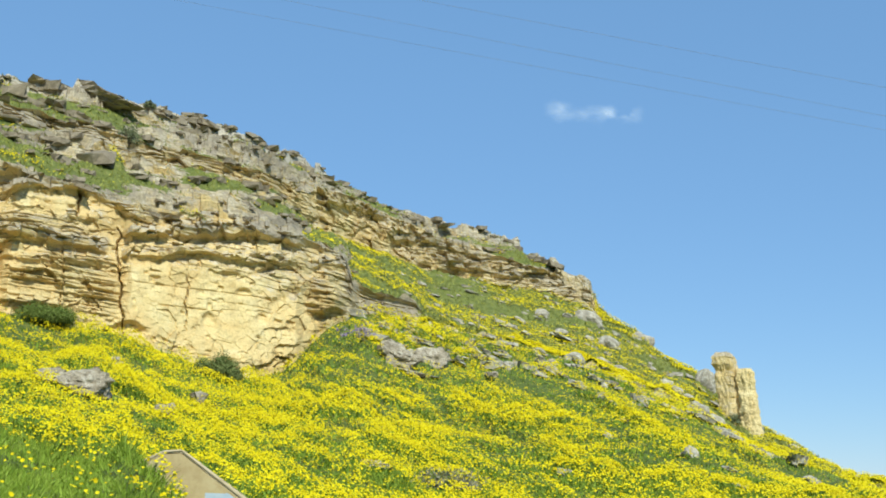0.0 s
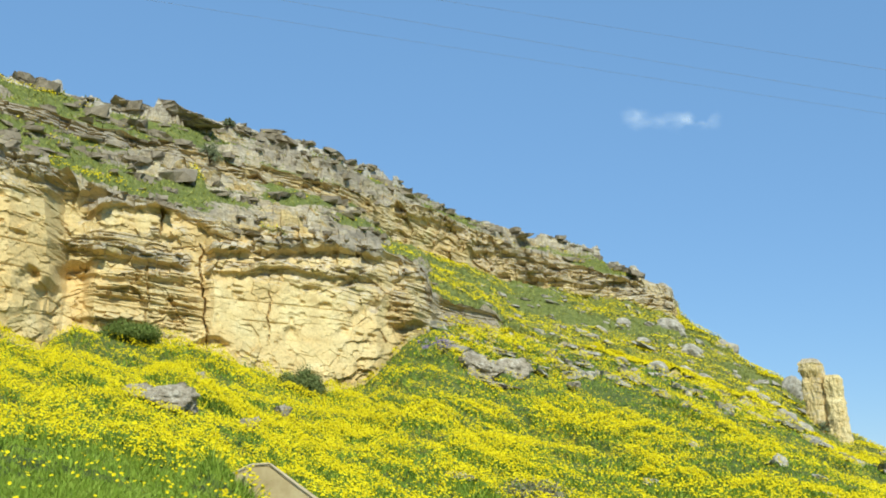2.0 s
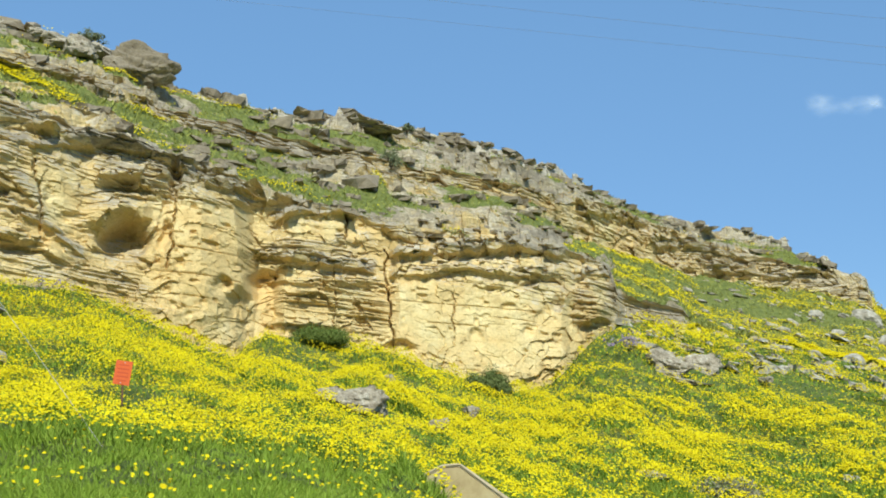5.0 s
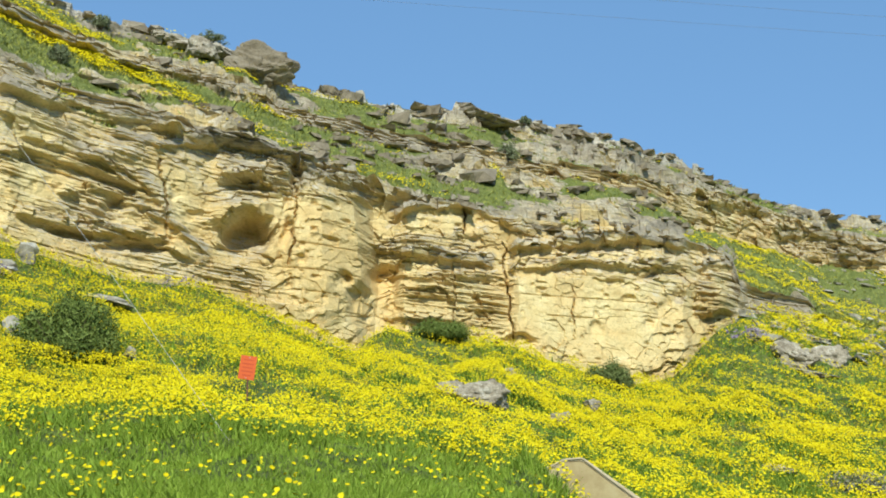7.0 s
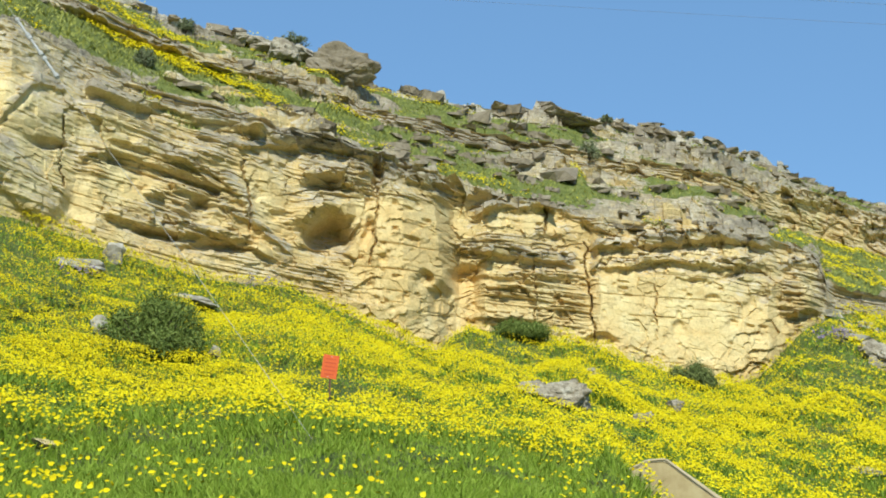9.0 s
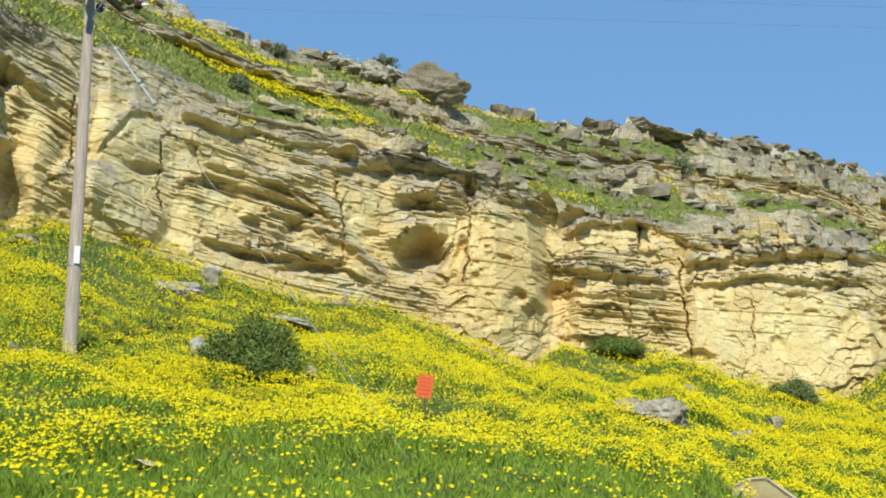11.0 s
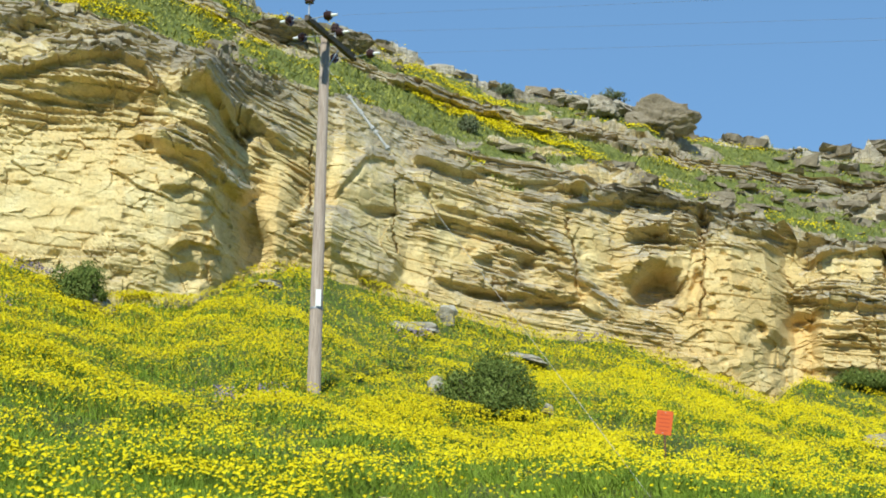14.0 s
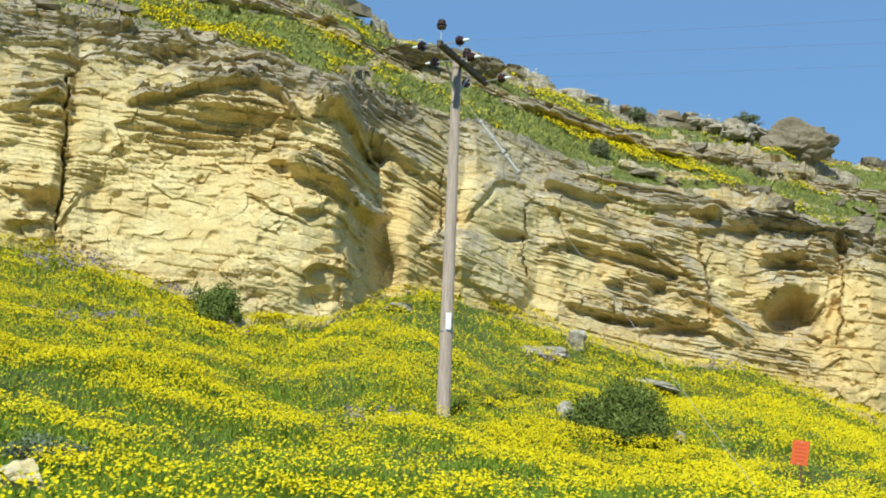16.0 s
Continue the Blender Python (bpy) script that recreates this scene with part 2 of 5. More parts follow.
def array_mesh(name, co, faces, mat, smooth=False, attrs=()):
    me = bpy.data.meshes.new(name)
    n, k = faces.shape
    me.vertices.add(len(co))
    me.vertices.foreach_set("co", np.ascontiguousarray(co, np.float32).ravel())
    me.loops.add(n * k)
    me.loops.foreach_set("vertex_index", np.ascontiguousarray(faces, np.int32).ravel())
    me.polygons.add(n)
    me.polygons.foreach_set("loop_start", np.arange(0, n * k, k, dtype=np.int32))
    me.polygons.foreach_set("use_smooth", np.full(n, smooth))
    me.update(calc_edges=True)
    for key, v in attrs:
        a = me.attributes.new(key, "FLOAT", "POINT")
        a.data.foreach_set("value", np.ascontiguousarray(v, np.float32))
    me.materials.append(mat)
    return new(name, me)


def part(name, bm, mat, parent=None, label="", smooth=False):
    me = bpy.data.meshes.new(name)
    bm.normal_update()
    bm.to_mesh(me)
    bm.free()
    me.materials.append(mat)
    for p in me.polygons:
        p.use_smooth = smooth
    ob = new(name, me)
    if parent:
        ob.parent = parent
    return tagged(ob, label)


def rod(bm, a, b, r0, r1=None, sides=10):
    """A tapered bar from a to b, added to bm."""
    a, b = Vector(a), Vector(b)
    turn = (b - a).to_track_quat("Z", "Y").to_matrix().to_4x4()
    bmesh.ops.create_cone(bm, cap_ends=True, segments=sides, radius1=r0, radius2=r0 if r1 is None else r1,
                          depth=(b - a).length, matrix=Matrix.Translation((a + b) / 2) @ turn)
    return bm


def box(bm, m, sx, sy, sz, bevel=0.0):
    made = bmesh.ops.create_cube(bm, size=1.0, matrix=m @ Matrix.Diagonal((sx, sy, sz, 1)))
    if bevel:
        edges = list({e for v in made["verts"] for e in v.link_edges})
        bmesh.ops.bevel(bm, geom=edges, offset=bevel, segments=2, affect="EDGES", clamp_overlap=True)
    return bm


def at(az, r, z=0.0):
    """A place by bearing (degrees to the left of north), distance from the point under the eye and height."""
    a = radians(az)
    return Vector((-r * math.sin(a), r * math.cos(a), z))


# ---------------------------------------------------------------- the hill's outline, by bearing
def rise(deg):
    return np.tan(np.radians(deg))


def foot_r(az):
    return curve(az, (-40, 60), (-19, 68), (-13, 75), (-6.5, 78), (-2, 77), (1, 74.5), (4, 69), (6, 66), (8.5, 63.5), (14, 60.5), (20, 57.5),
                 (25, 55), (30, 52.5), (36, 49.5), (41, 46.6), (43.8, 45), (45.5, 43.6), (49, 43), (55, 44), (62, 45), (80, 47))


def foot_el(az):
    return curve(az, (-40, -0.8), (-19, 0.0), (-17, 0.2), (-13.2, 1.7), (-10.7, 3.5), (-6.5, 5.3), (-2, 6.5), (0.9, 7.1), (3.6, 7.6), (5.0, 6.9), (6.9, 5.0), (8.8, 4.6),
                 (10.5, 5.2), (13.7, 6.3), (16.2, 6.7), (18, 6.9), (19.2, 7.2), (20, 6.8), (20.7, 6.25), (22.4, 6.8), (24.7, 7.7), (27.1, 8.8), (30.5, 9.1), (32.8, 9.7), (36.2, 10.6),
                 (39, 11.3), (41.3, 11.8), (42.8, 11.6), (46.2, 10.2), (49.2, 10.1), (52.7, 11.3), (57.5, 12.3), (62, 12.8), (80, 12.5))


def edge_el(az):
    return curve(az, (-40, -0.7), (-19, 0.1), (-17, 0.3), (-13.2, 1.8), (-10.7, 3.6), (-6.5, 5.4), (-2, 6.6), (0.7, 7.2), (1.2, 8.0), (4.0, 8.7), (4.35, 9.9), (5.0, 10.3), (6.2, 10.7),
                 (9, 11.3), (14, 11.9), (17.2, 12.8), (21.2, 13.9), (24.2, 14.7), (29, 16.1), (33.3, 16.9), (36.4, 18.1), (39.8, 19.4), (43.2, 20.2),
                 (47.5, 21.2), (49.8, 21.7), (54.2, 22.0), (58.2, 22.2), (62, 22), (80, 20))


def crest_el(az):
    return curve(az, (-40, -0.4), (-19, 0.2), (-17, 0.6), (-15.9, 1.2), (-14.8, 2.0), (-13.2, 2.7), (-10.7, 5.0), (-9, 6.0), (-8.8, 6.4), (-7.8, 7.0), (-6.75, 7.6), (-6.5, 8.8),
                 (-5.6, 9.3), (-4.4, 9.8), (-2.7, 10.8), (-0.4, 11.3), (1.6, 11.8), (3, 12.3), (4.7, 13.2), (7.2, 14.3), (9.7, 15.1), (13.2, 15.8),
                 (15.4, 16.6), (16.6, 16.4), (19.4, 16.7), (20.8, 17.1), (23.4, 17.4), (24.2, 17.5), (25.3, 18.6), (28, 19.2), (31.1, 19.5), (32.8, 19.9), (35.4, 20.7), (38, 21.5),
                 (40, 22.3), (43.4, 22.7), (45, 23.6), (46.6, 24.3), (50, 25.2), (56, 26), (62, 26), (80, 22))


def band_el(az):
    """Foot and edge of the upper band of rock."""
    top, low = crest_el(az), edge_el(az)
    foot = curve(az, (-7, 7.2), (-6.4, 7.8), (-4.4, 8.3), (0, 9.2), (3, 10.1), (4.5, 10.6), (6, 11.2), (7.5, 11.9))
    edge = curve(az, (-7, 7.3), (-6.4, 8.5), (-4.4, 9.4), (0, 10.8), (3, 12.0), (4.7, 12.7), (6, 12.9), (7.5, 13.3))
    w = np.clip((az - 5.8) / 1.6, 0, 1)
    foot = foot * (1 - w) + w * (low + 0.50 * (top - low))
    edge = edge * (1 - w) + w * (low + 0.68 * (top - low))
    v = np.clip((-6.55 - az) / 0.15, 0, 1)
    return foot * (1 - v) + v * (low + 0.8 * (top - low)), edge * (1 - v) + v * (low + 0.82 * (top - low))


def band_r(az):
    return foot_r(az) + curve(az, (-40, 4), (-13, 7), (-6.5, 12), (0, 14), (4, 14), (6, 12.5), (9, 8), (20, 6), (40, 6), (62, 7))


def crest_r(az):
    return band_r(az) + curve(az, (-40, 4), (-13, 5), (-6.5, 3), (3, 4), (8, 7), (20, 7), (40, 7.5), (62, 8))


def bank_el(az):
    return curve(az, (-40, -1.0), (0, -0.75), (35, -0.7), (42, -0.3), (50, 0.6), (60, 1.0), (80, 1))


def near_r(az):
    return curve(az, (-40, 36), (-5, 36), (1, 31), (6, 25), (12, 18), (18, 13), (22, 11), (40, 11), (50, 12.5), (60, 13), (80, 13))


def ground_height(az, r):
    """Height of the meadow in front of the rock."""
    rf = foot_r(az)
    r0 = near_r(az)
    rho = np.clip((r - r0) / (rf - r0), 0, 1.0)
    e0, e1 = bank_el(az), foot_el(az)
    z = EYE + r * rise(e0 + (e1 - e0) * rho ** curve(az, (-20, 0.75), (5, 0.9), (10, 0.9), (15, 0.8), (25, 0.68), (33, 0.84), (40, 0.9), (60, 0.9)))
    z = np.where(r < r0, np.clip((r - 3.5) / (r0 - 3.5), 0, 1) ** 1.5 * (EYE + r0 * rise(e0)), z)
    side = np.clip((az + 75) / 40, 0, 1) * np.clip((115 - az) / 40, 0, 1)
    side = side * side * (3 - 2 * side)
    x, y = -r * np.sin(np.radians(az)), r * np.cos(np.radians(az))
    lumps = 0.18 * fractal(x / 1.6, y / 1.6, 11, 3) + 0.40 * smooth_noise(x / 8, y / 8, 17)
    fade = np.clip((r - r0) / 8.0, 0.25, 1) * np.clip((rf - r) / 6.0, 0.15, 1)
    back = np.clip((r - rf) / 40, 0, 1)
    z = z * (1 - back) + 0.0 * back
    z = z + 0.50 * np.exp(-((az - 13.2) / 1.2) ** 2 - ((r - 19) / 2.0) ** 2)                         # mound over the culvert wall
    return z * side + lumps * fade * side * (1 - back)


# stretches of the meadow where few flowers stand: bearing, rise, half width, half height
GREENS = [(44.0, 6.1, 6.5, 0.6), (38.0, 5.6, 2.5, 0.5), (50.2, 4.6, 1.2, 0.7), (44.5, 2.6, 1.2, 0.4), (34.5, 1.6, 4.5, 1.0), (26.0, 0.9, 5.0, 1.1), (20.0, 0.2, 6.0, 0.6), (4.6, 6.2, 1.8, 0.9), (-4.0, 4.2, 3.0, 0.35),
          (-9.0, 0.9, 4.0, 0.35), (-16.0, 0.6, 3.0, 0.5), (12.5, 0.6, 2.0, 0.5), (-1.5, 1.1, 2.6, 0.45), (18.5, 6.0, 2.0, 0.3), (40.5, 10.6, 2.0, 0.5), (58.5, 3.2, 1.6, 1.2), (1.5, 5.2, 2.4, 0.5), (6.0, 0.3, 2.0, 0.4), (25.3, 3.7, 1.5, 0.75)]


def bloom_at(az, r):
    """How thickly the yellow flowers stand (0 to 1)."""
    x, y = -r * np.sin(np.radians(az)), r * np.cos(np.radians(az))
    rf = foot_r(az)
    r0 = near_r(az)
    rho = np.clip((r - r0) / (rf - r0), 0, 1)
    u, v = x * 0.8 + y * 0.6, -x * 0.6 + y * 0.8
    d = 0.78 + 0.10 * np.clip((r - 22) / 8, 0, 1) - 0.12 * np.clip(1.3 - (r - r0) / 11.0, 0, 1) * np.clip((az - 35) / 6, 0, 1) + curve(az, (0, 0.34), (14, 0.46)) * fractal(u / 7.0, v / 2.6, 31, 3) + 0.42 * fractal(x / 1.1, y / 1.1, 37, 2) + 0.30 * smooth_noise(x / 0.42, y / 0.42, 39) * np.clip((45 - r) / 20, 0, 1)
    d = d + (0.14 + 0.08 * np.clip((az - 42) / 4, 0, 1)) * np.clip((az - 28) / 8, 0, 1) * np.clip((r - 20) / 5, 0, 1)
    d = d - 0.37 * np.clip(1 - (r - r0) / (8.0 + 3.0 * smooth_noise(x / 3, y / 3, 35)), 0, 1) * np.clip((46 - az) / 8, 0, 1) * np.clip((az - 11) / 6, 0, 1)
    d = d + 0.08 * np.clip((18 - az) / 6, 0, 1) * np.clip((r - 24) / 8, 0, 1)
    d = d - 0.46 * np.clip((5 - az) / 8, 0, 1) * (0.5 + 0.7 * rho) - 0.35 * np.clip((-3 - az) / 5, 0, 1) * np.clip(1 - 2 * rho, 0, 1)
    el = np.degrees(np.arctan2(ground_height(az, r) - EYE, r))
    d = d + 0.75 * np.clip((24 - az) / 12, 0.15, 1) * fractal((el - 0.5 * az) / 0.55, (az + 0.5 * el) / 2.6, 43, 3)      # drifts that run down the slope
    for a, e, w, h in GREENS:
        d = d - 0.72 * np.exp(-(((az - a) / w) ** 2 + ((el - e) / h) ** 2) ** 1.5)
    return np.clip(d, 0.28, 1) * (rho < 1.01)


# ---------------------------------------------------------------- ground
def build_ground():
    # polar grid centred under the eye, finest over the bearings it looks along
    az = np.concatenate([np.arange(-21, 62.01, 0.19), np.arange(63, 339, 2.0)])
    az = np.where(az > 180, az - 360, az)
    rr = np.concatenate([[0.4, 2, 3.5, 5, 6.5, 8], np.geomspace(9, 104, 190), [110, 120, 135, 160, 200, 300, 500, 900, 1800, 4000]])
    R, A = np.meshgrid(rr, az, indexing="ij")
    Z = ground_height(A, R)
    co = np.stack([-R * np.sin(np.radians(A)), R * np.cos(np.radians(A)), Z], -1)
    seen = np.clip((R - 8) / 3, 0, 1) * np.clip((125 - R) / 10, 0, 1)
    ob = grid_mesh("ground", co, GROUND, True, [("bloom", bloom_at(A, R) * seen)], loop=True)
    bm = bmesh.new()
    bm.from_mesh(ob.data)
    bm.verts.ensure_lookup_table()
    bm.faces.new([bm.verts[k] for k in range(len(az))])
    bm.to_mesh(ob.data)
    bm.free()
    return tagged(ob, "green meadow hillside thick with yellow spring flowers", "ground", kind="structure")


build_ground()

# ---------------------------------------------------------------- cliff
# faces worn smooth: bearing, rise, half width, half height
SMOOTH = [
    (52.0, 13.3, 3.25, 1.81),
    (56.5, 17.4, 1.12, 1.45),
    (46.6, 13.2, 1.12, 1.08),
    (38.7, 16.2, 1.20, 1.50),
    (58.8, 16.1, 1.12, 1.20),
    (42.4, 14.7, 0.75, 1.93),
    (22.1, 9.6, 1.55, 1.69),
    (22.1, 11.6, 1.55, 0.72),
    (34.1, 12.9, 1.25, 0.75),
    (28.4, 10.8, 1.20, 1.00),
    (24.6, 11.8, 1.00, 0.39),
    (17.0, 11.7, 2.00, 0.48),
    (30.6, 11.3, 0.75, 0.39),
    (36.2, 12.0, 0.70, 1.20),
    (28.2, 12.2, 0.75, 0.72),
    (12.7, 7.9, 1.12, 1.69),
    (9.8, 7.4, 2.25, 2.17),
    (22.8, 10.5, 1.50, 1.45),
    (9.4, 11.5, 1.00, 0.39),
]
# overhanging brows: the line of the brow by bearing and rise, how far it stands out, how high it fades, how weathered it is
BROWS_BUTTRESS = [
    (((55.3, 18.6), (53.3, 19.2), (51.4, 19.8), (49.5, 20.2), (48.4, 19.7), (47.5, 18.3)), 0.75, 0.50, 0.40),
    (((56.5, 21.6), (54.9, 22.1), (53.6, 22.0), (52.6, 21.4)), 0.50, 0.50, 0.20),
    (((60.4, 17.7), (59.3, 18.1), (58.1, 18.7), (57.4, 18.2)), 0.50, 0.45, 0.50),
    (((47.2, 18.4), (45.7, 18.9), (44.6, 18.2), (43.8, 17.1)), 0.80, 0.60, 0.10),
    (((48.6, 16.6), (46.5, 15.8), (44.9, 14.9), (43.1, 14.8)), 0.50, 0.80, 0.40),
    (((47.9, 14.2), (45.9, 14.5), (44.3, 13.8)), 0.30, 0.50, 0.00),
]
BROWS_GULLY = [
    (((60.0, 14.5), (58.6, 14.5), (57.6, 14.4)), 0.35, 0.40, 0.00),
    (((59.8, 13.2), (58.5, 13.3), (57.3, 13.5)), 0.45, 0.40, 0.00),
    (((54.7, 13.2), (52.7, 13.2), (50.8, 13.4)), 0.10, 0.15, 0.00),
    (((47.0, 11.8), (46.0, 12.3), (44.6, 12.1)), 0.35, 0.35, 0.00),
    (((39.8, 14.8), (38.4, 16.6), (37.1, 16.6)), 0.35, 0.50, 0.30),
]
BROWS_CAVES = [
    (((35.4, 14.5), (33.5, 14.3), (31.7, 13.6), (30.2, 12.5)), 0.40, 0.40, 0.30),
    (((36.6, 13.7), (34.7, 13.9), (33.2, 13.9)), 0.30, 0.30, 0.00),
    (((33.4, 12.3), (32.1, 12.5), (30.8, 12.3)), 0.40, 0.30, 0.00),
    (((35.3, 11.4), (32.8, 10.8), (30.1, 10.6), (27.6, 9.7)), 0.65, 0.50, 0.05),
    (((30.6, 12.1), (28.6, 11.1), (26.9, 9.9)), 0.30, 0.40, 0.40),
    (((26.6, 11.0), (25.6, 11.8), (24.4, 11.7)), 0.60, 0.60, 0.00),
]
BROWS_CAP = [
    (((27.2, 13.4), (25.7, 13.5), (24.0, 12.5)), 0.40, 0.30, 0.00),
    (((29.7, 15.7), (28.2, 15.7), (26.8, 15.1)), 0.60, 0.50, 0.10),
    (((31.7, 14.9), (29.2, 14.4), (26.7, 14.8), (24.6, 14.5), (22.9, 14.1), (20.1, 13.7)), 0.50, 0.50, 0.40),
    (((23.1, 11.4), (21.6, 11.2), (20.5, 10.9)), 0.14, 0.12, 0.00),
    (((23.3, 10.6), (22.1, 10.7), (21.0, 10.5)), 0.10, 0.10, 0.00),
    (((20.4, 10.6), (17.9, 10.3), (14.5, 9.8)), 0.55, 0.45, 0.50),
]
BROWS_WALL = [
    (((19.4, 9.5), (16.7, 9.2), (14.4, 9.3)), 0.30, 0.30, 0.00),
    (((18.4, 8.5), (16.7, 8.4), (14.3, 7.9)), 0.25, 0.25, 0.00),
    (((19.2, 7.6), (17.2, 7.4), (16.0, 7.5)), 0.25, 0.25, 0.00),
    (((19.1, 12.2), (16.6, 12.3), (14.2, 12.1)), 0.45, 0.50, 0.40),
    (((18.9, 11.6), (17.1, 11.3), (14.9, 11.1)), 0.15, 0.12, 0.00),
    (((23.6, 13.7), (22.1, 13.3), (20.1, 13.0)), 0.25, 0.25, 0.10),
]
BROWS_FACE = [
    (((14.0, 9.7), (12.2, 9.6), (10.5, 9.8), (8.2, 9.4), (6.3, 9.3)), 0.42, 0.35, 0.10),
    (((14.0, 10.6), (11.2, 10.4), (8.7, 10.7), (6.2, 10.2)), 0.60, 0.50, 0.40),
    (((6.2, 7.3), (5.3, 7.3), (4.4, 7.5)), 0.60, 0.90, 0.00),
    (((6.2, 9.3), (5.3, 9.5), (4.3, 9.5)), 0.35, 0.30, 0.40),
    (((3.6, 7.7), (2.4, 7.4), (1.0, 6.9)), 0.40, 0.50, 0.30),
]
BROWS_BAND = [
    (((37.6, 20.0), (35.0, 19.1), (31.8, 18.2)), 0.80, 0.50, 0.40),
    (((30.5, 17.9), (28.0, 17.4), (25.5, 16.6)), 0.60, 0.40, 0.40),
    (((5.4, 12.2), (4.2, 12.0), (2.9, 11.6)), 0.70, 0.50, 0.20),
    (((3.0, 10.9), (1.3, 10.6), (-0.8, 10.1)), 0.50, 0.40, 0.30),
    (((0.6, 9.5), (-1.8, 9.3), (-3.4, 9.0)), 0.50, 0.40, 0.30),
    (((-3.4, 9.6), (-4.8, 9.3), (-6.3, 8.8)), 0.50, 0.40, 0.30),
]
BROWS = BROWS_BUTTRESS + BROWS_GULLY + BROWS_CAVES + BROWS_CAP + BROWS_WALL + BROWS_FACE + BROWS_BAND
# hollows: bearing, rise, half width, half height, depth
HOLLOWS_WEST = [
    (50.7, 17.6, 3.12, 1.16, 0.90),
    (44.4, 17.6, 0.95, 0.90, 0.80),
    (43.1, 12.6, 0.60, 1.50, 0.90),
    (44.0, 17.7, 0.35, 0.24, 0.60),
    (46.2, 11.0, 0.70, 0.53, 0.50),
    (45.3, 13.5, 0.55, 0.72, 0.35),
    (58.0, 14.0, 0.62, 0.72, 0.80),
    (55.8, 14.6, 0.55, 0.96, 0.50),
    (53.2, 20.8, 1.25, 0.43, 0.70),
    (25.5, 10.8, 0.95, 1.00, 2.00),
    (26.1, 12.9, 0.90, 0.39, 0.80),
    (31.2, 11.9, 0.50, 0.48, 0.80),
    (19.5, 9.1, 0.60, 0.72, 1.00),
    (20.4, 8.0, 0.60, 0.87, 0.80),
    (21.3, 8.9, 0.45, 0.43, 0.50),
    (28.0, 15.5, 0.95, 0.29, 0.70),
]
HOLLOWS_EAST = [
    (30.1, 10.3, 1.50, 0.29, 0.60),
    (32.6, 10.7, 1.12, 0.22, 0.60),
    (27.6, 11.8, 0.50, 0.24, 0.40),
    (37.7, 14.2, 0.65, 0.24, 0.60),
    (23.4, 13.4, 0.25, 1.08, 0.90),
    (23.8, 11.0, 0.30, 0.72, 0.70),
    (9.2, 9.0, 0.40, 0.22, 0.40),
    (8.0, 9.1, 0.50, 0.19, 0.50),
    (8.6, 8.2, 0.35, 0.22, 0.35),
    (6.7, 8.2, 0.25, 0.34, 0.50),
    (7.8, 7.1, 0.30, 0.24, 0.35),
    (10.1, 6.9, 0.30, 0.34, 0.30),
    (7.3, 7.8, 0.25, 0.39, 0.35),
    (5.3, 7.4, 0.75, 0.19, 0.50),
    (13.5, 6.4, 0.75, 0.24, 0.50),
    (15.2, 5.9, 0.65, 0.19, 0.40),
]
# bulges (negative) and hollows: bearing, rise, half width, half height, depth
BULGES = [
    (26.3, 11.75, 0.9, 0.45, -0.8), (36.0, 15.5, 1.6, 0.5, -0.4), (5.2, 8.6, 0.6, 1.0, -0.6), (30.5, 14.2, 1.5, 0.5, -0.5), (48.0, 13.0, 3.6, 2.6, -0.6), (22.0, 10.0, 1.7, 2.2, -0.6),
    (45.9, 19.6, 1.0, 0.6, -0.8), (42.2, 14.2, 0.7, 1.8, -0.5), (38.7, 15.6, 0.9, 1.2, -0.3),
]
# slanting ramps of grey scree and lichen: two ends by bearing and rise, half width, depth
RAMPS = [((40.6, 13.9), (37.6, 11.9), 0.75, -0.6), ((47.0, 16.6), (43.9, 14.9), 0.45, -0.8), ((29.6, 13.2), (27.4, 10.0), 0.32, -0.3), ((46.0, 19.5), (41.5, 17.2), 0.30, -0.7),
         ((36.0, 16.8), (28.6, 15.2), 0.30, -0.7), ((28.6, 15.3), (22.6, 14.2), 0.30, -0.7), ((35.0, 14.0), (30.5, 12.6), 0.25, 0.5)]


# stretches where the beds are split into thin shelves: bearing, rise, half width, half height
STRATA = [(51.0, 18.2, 4.2, 1.3), (45.6, 16.8, 1.6, 1.2), (58.0, 17.5, 2.0, 3.0), (42.0, 16.8, 1.4, 1.8), (35.0, 13.4, 1.6, 0.8), (32.0, 12.9, 2.0, 1.2), (30.0, 11.0, 1.6, 1.0), (24.6, 13.2, 1.8, 0.7), (22.0, 12.9, 1.8, 0.6),
          (16.3, 8.3, 2.4, 1.7), (2.7, 8.2, 1.9, 1.3), (18.0, 10.6, 2.5, 0.7), (5.0, 8.2, 1.0, 1.5)]


def relief(az):
    """How far the buttresses stand out along the foot."""
    return curve(az, (1, -1.2), (4.0, -1.8), (4.35, 0.5), (6.0, 0.4), (6.3, 1.0), (9, 1.0), (13.6, 0.7), (13.95, 0.0), (18.4, 0.1), (18.9, -0.7), (19.7, -0.8), (20.5, 1.0), (22, 1.5), (23.3, 1.0), (23.8, 0.5),
                 (27.4, 0.2), (28.3, 0.9), (30, 0.9), (35.8, 0.6), (36.4, 0.1), (37.2, 0.3), (39.6, 0.6), (40.1, -0.3), (42.2, 0.2), (42.9, -0.4), (44.1, -0.3), (44.7, 0.8), (47, 1.1), (49, 0.8),
                 (56.9, 0.5), (57.4, 0.1), (57.9, 0.7), (62, 0.8))


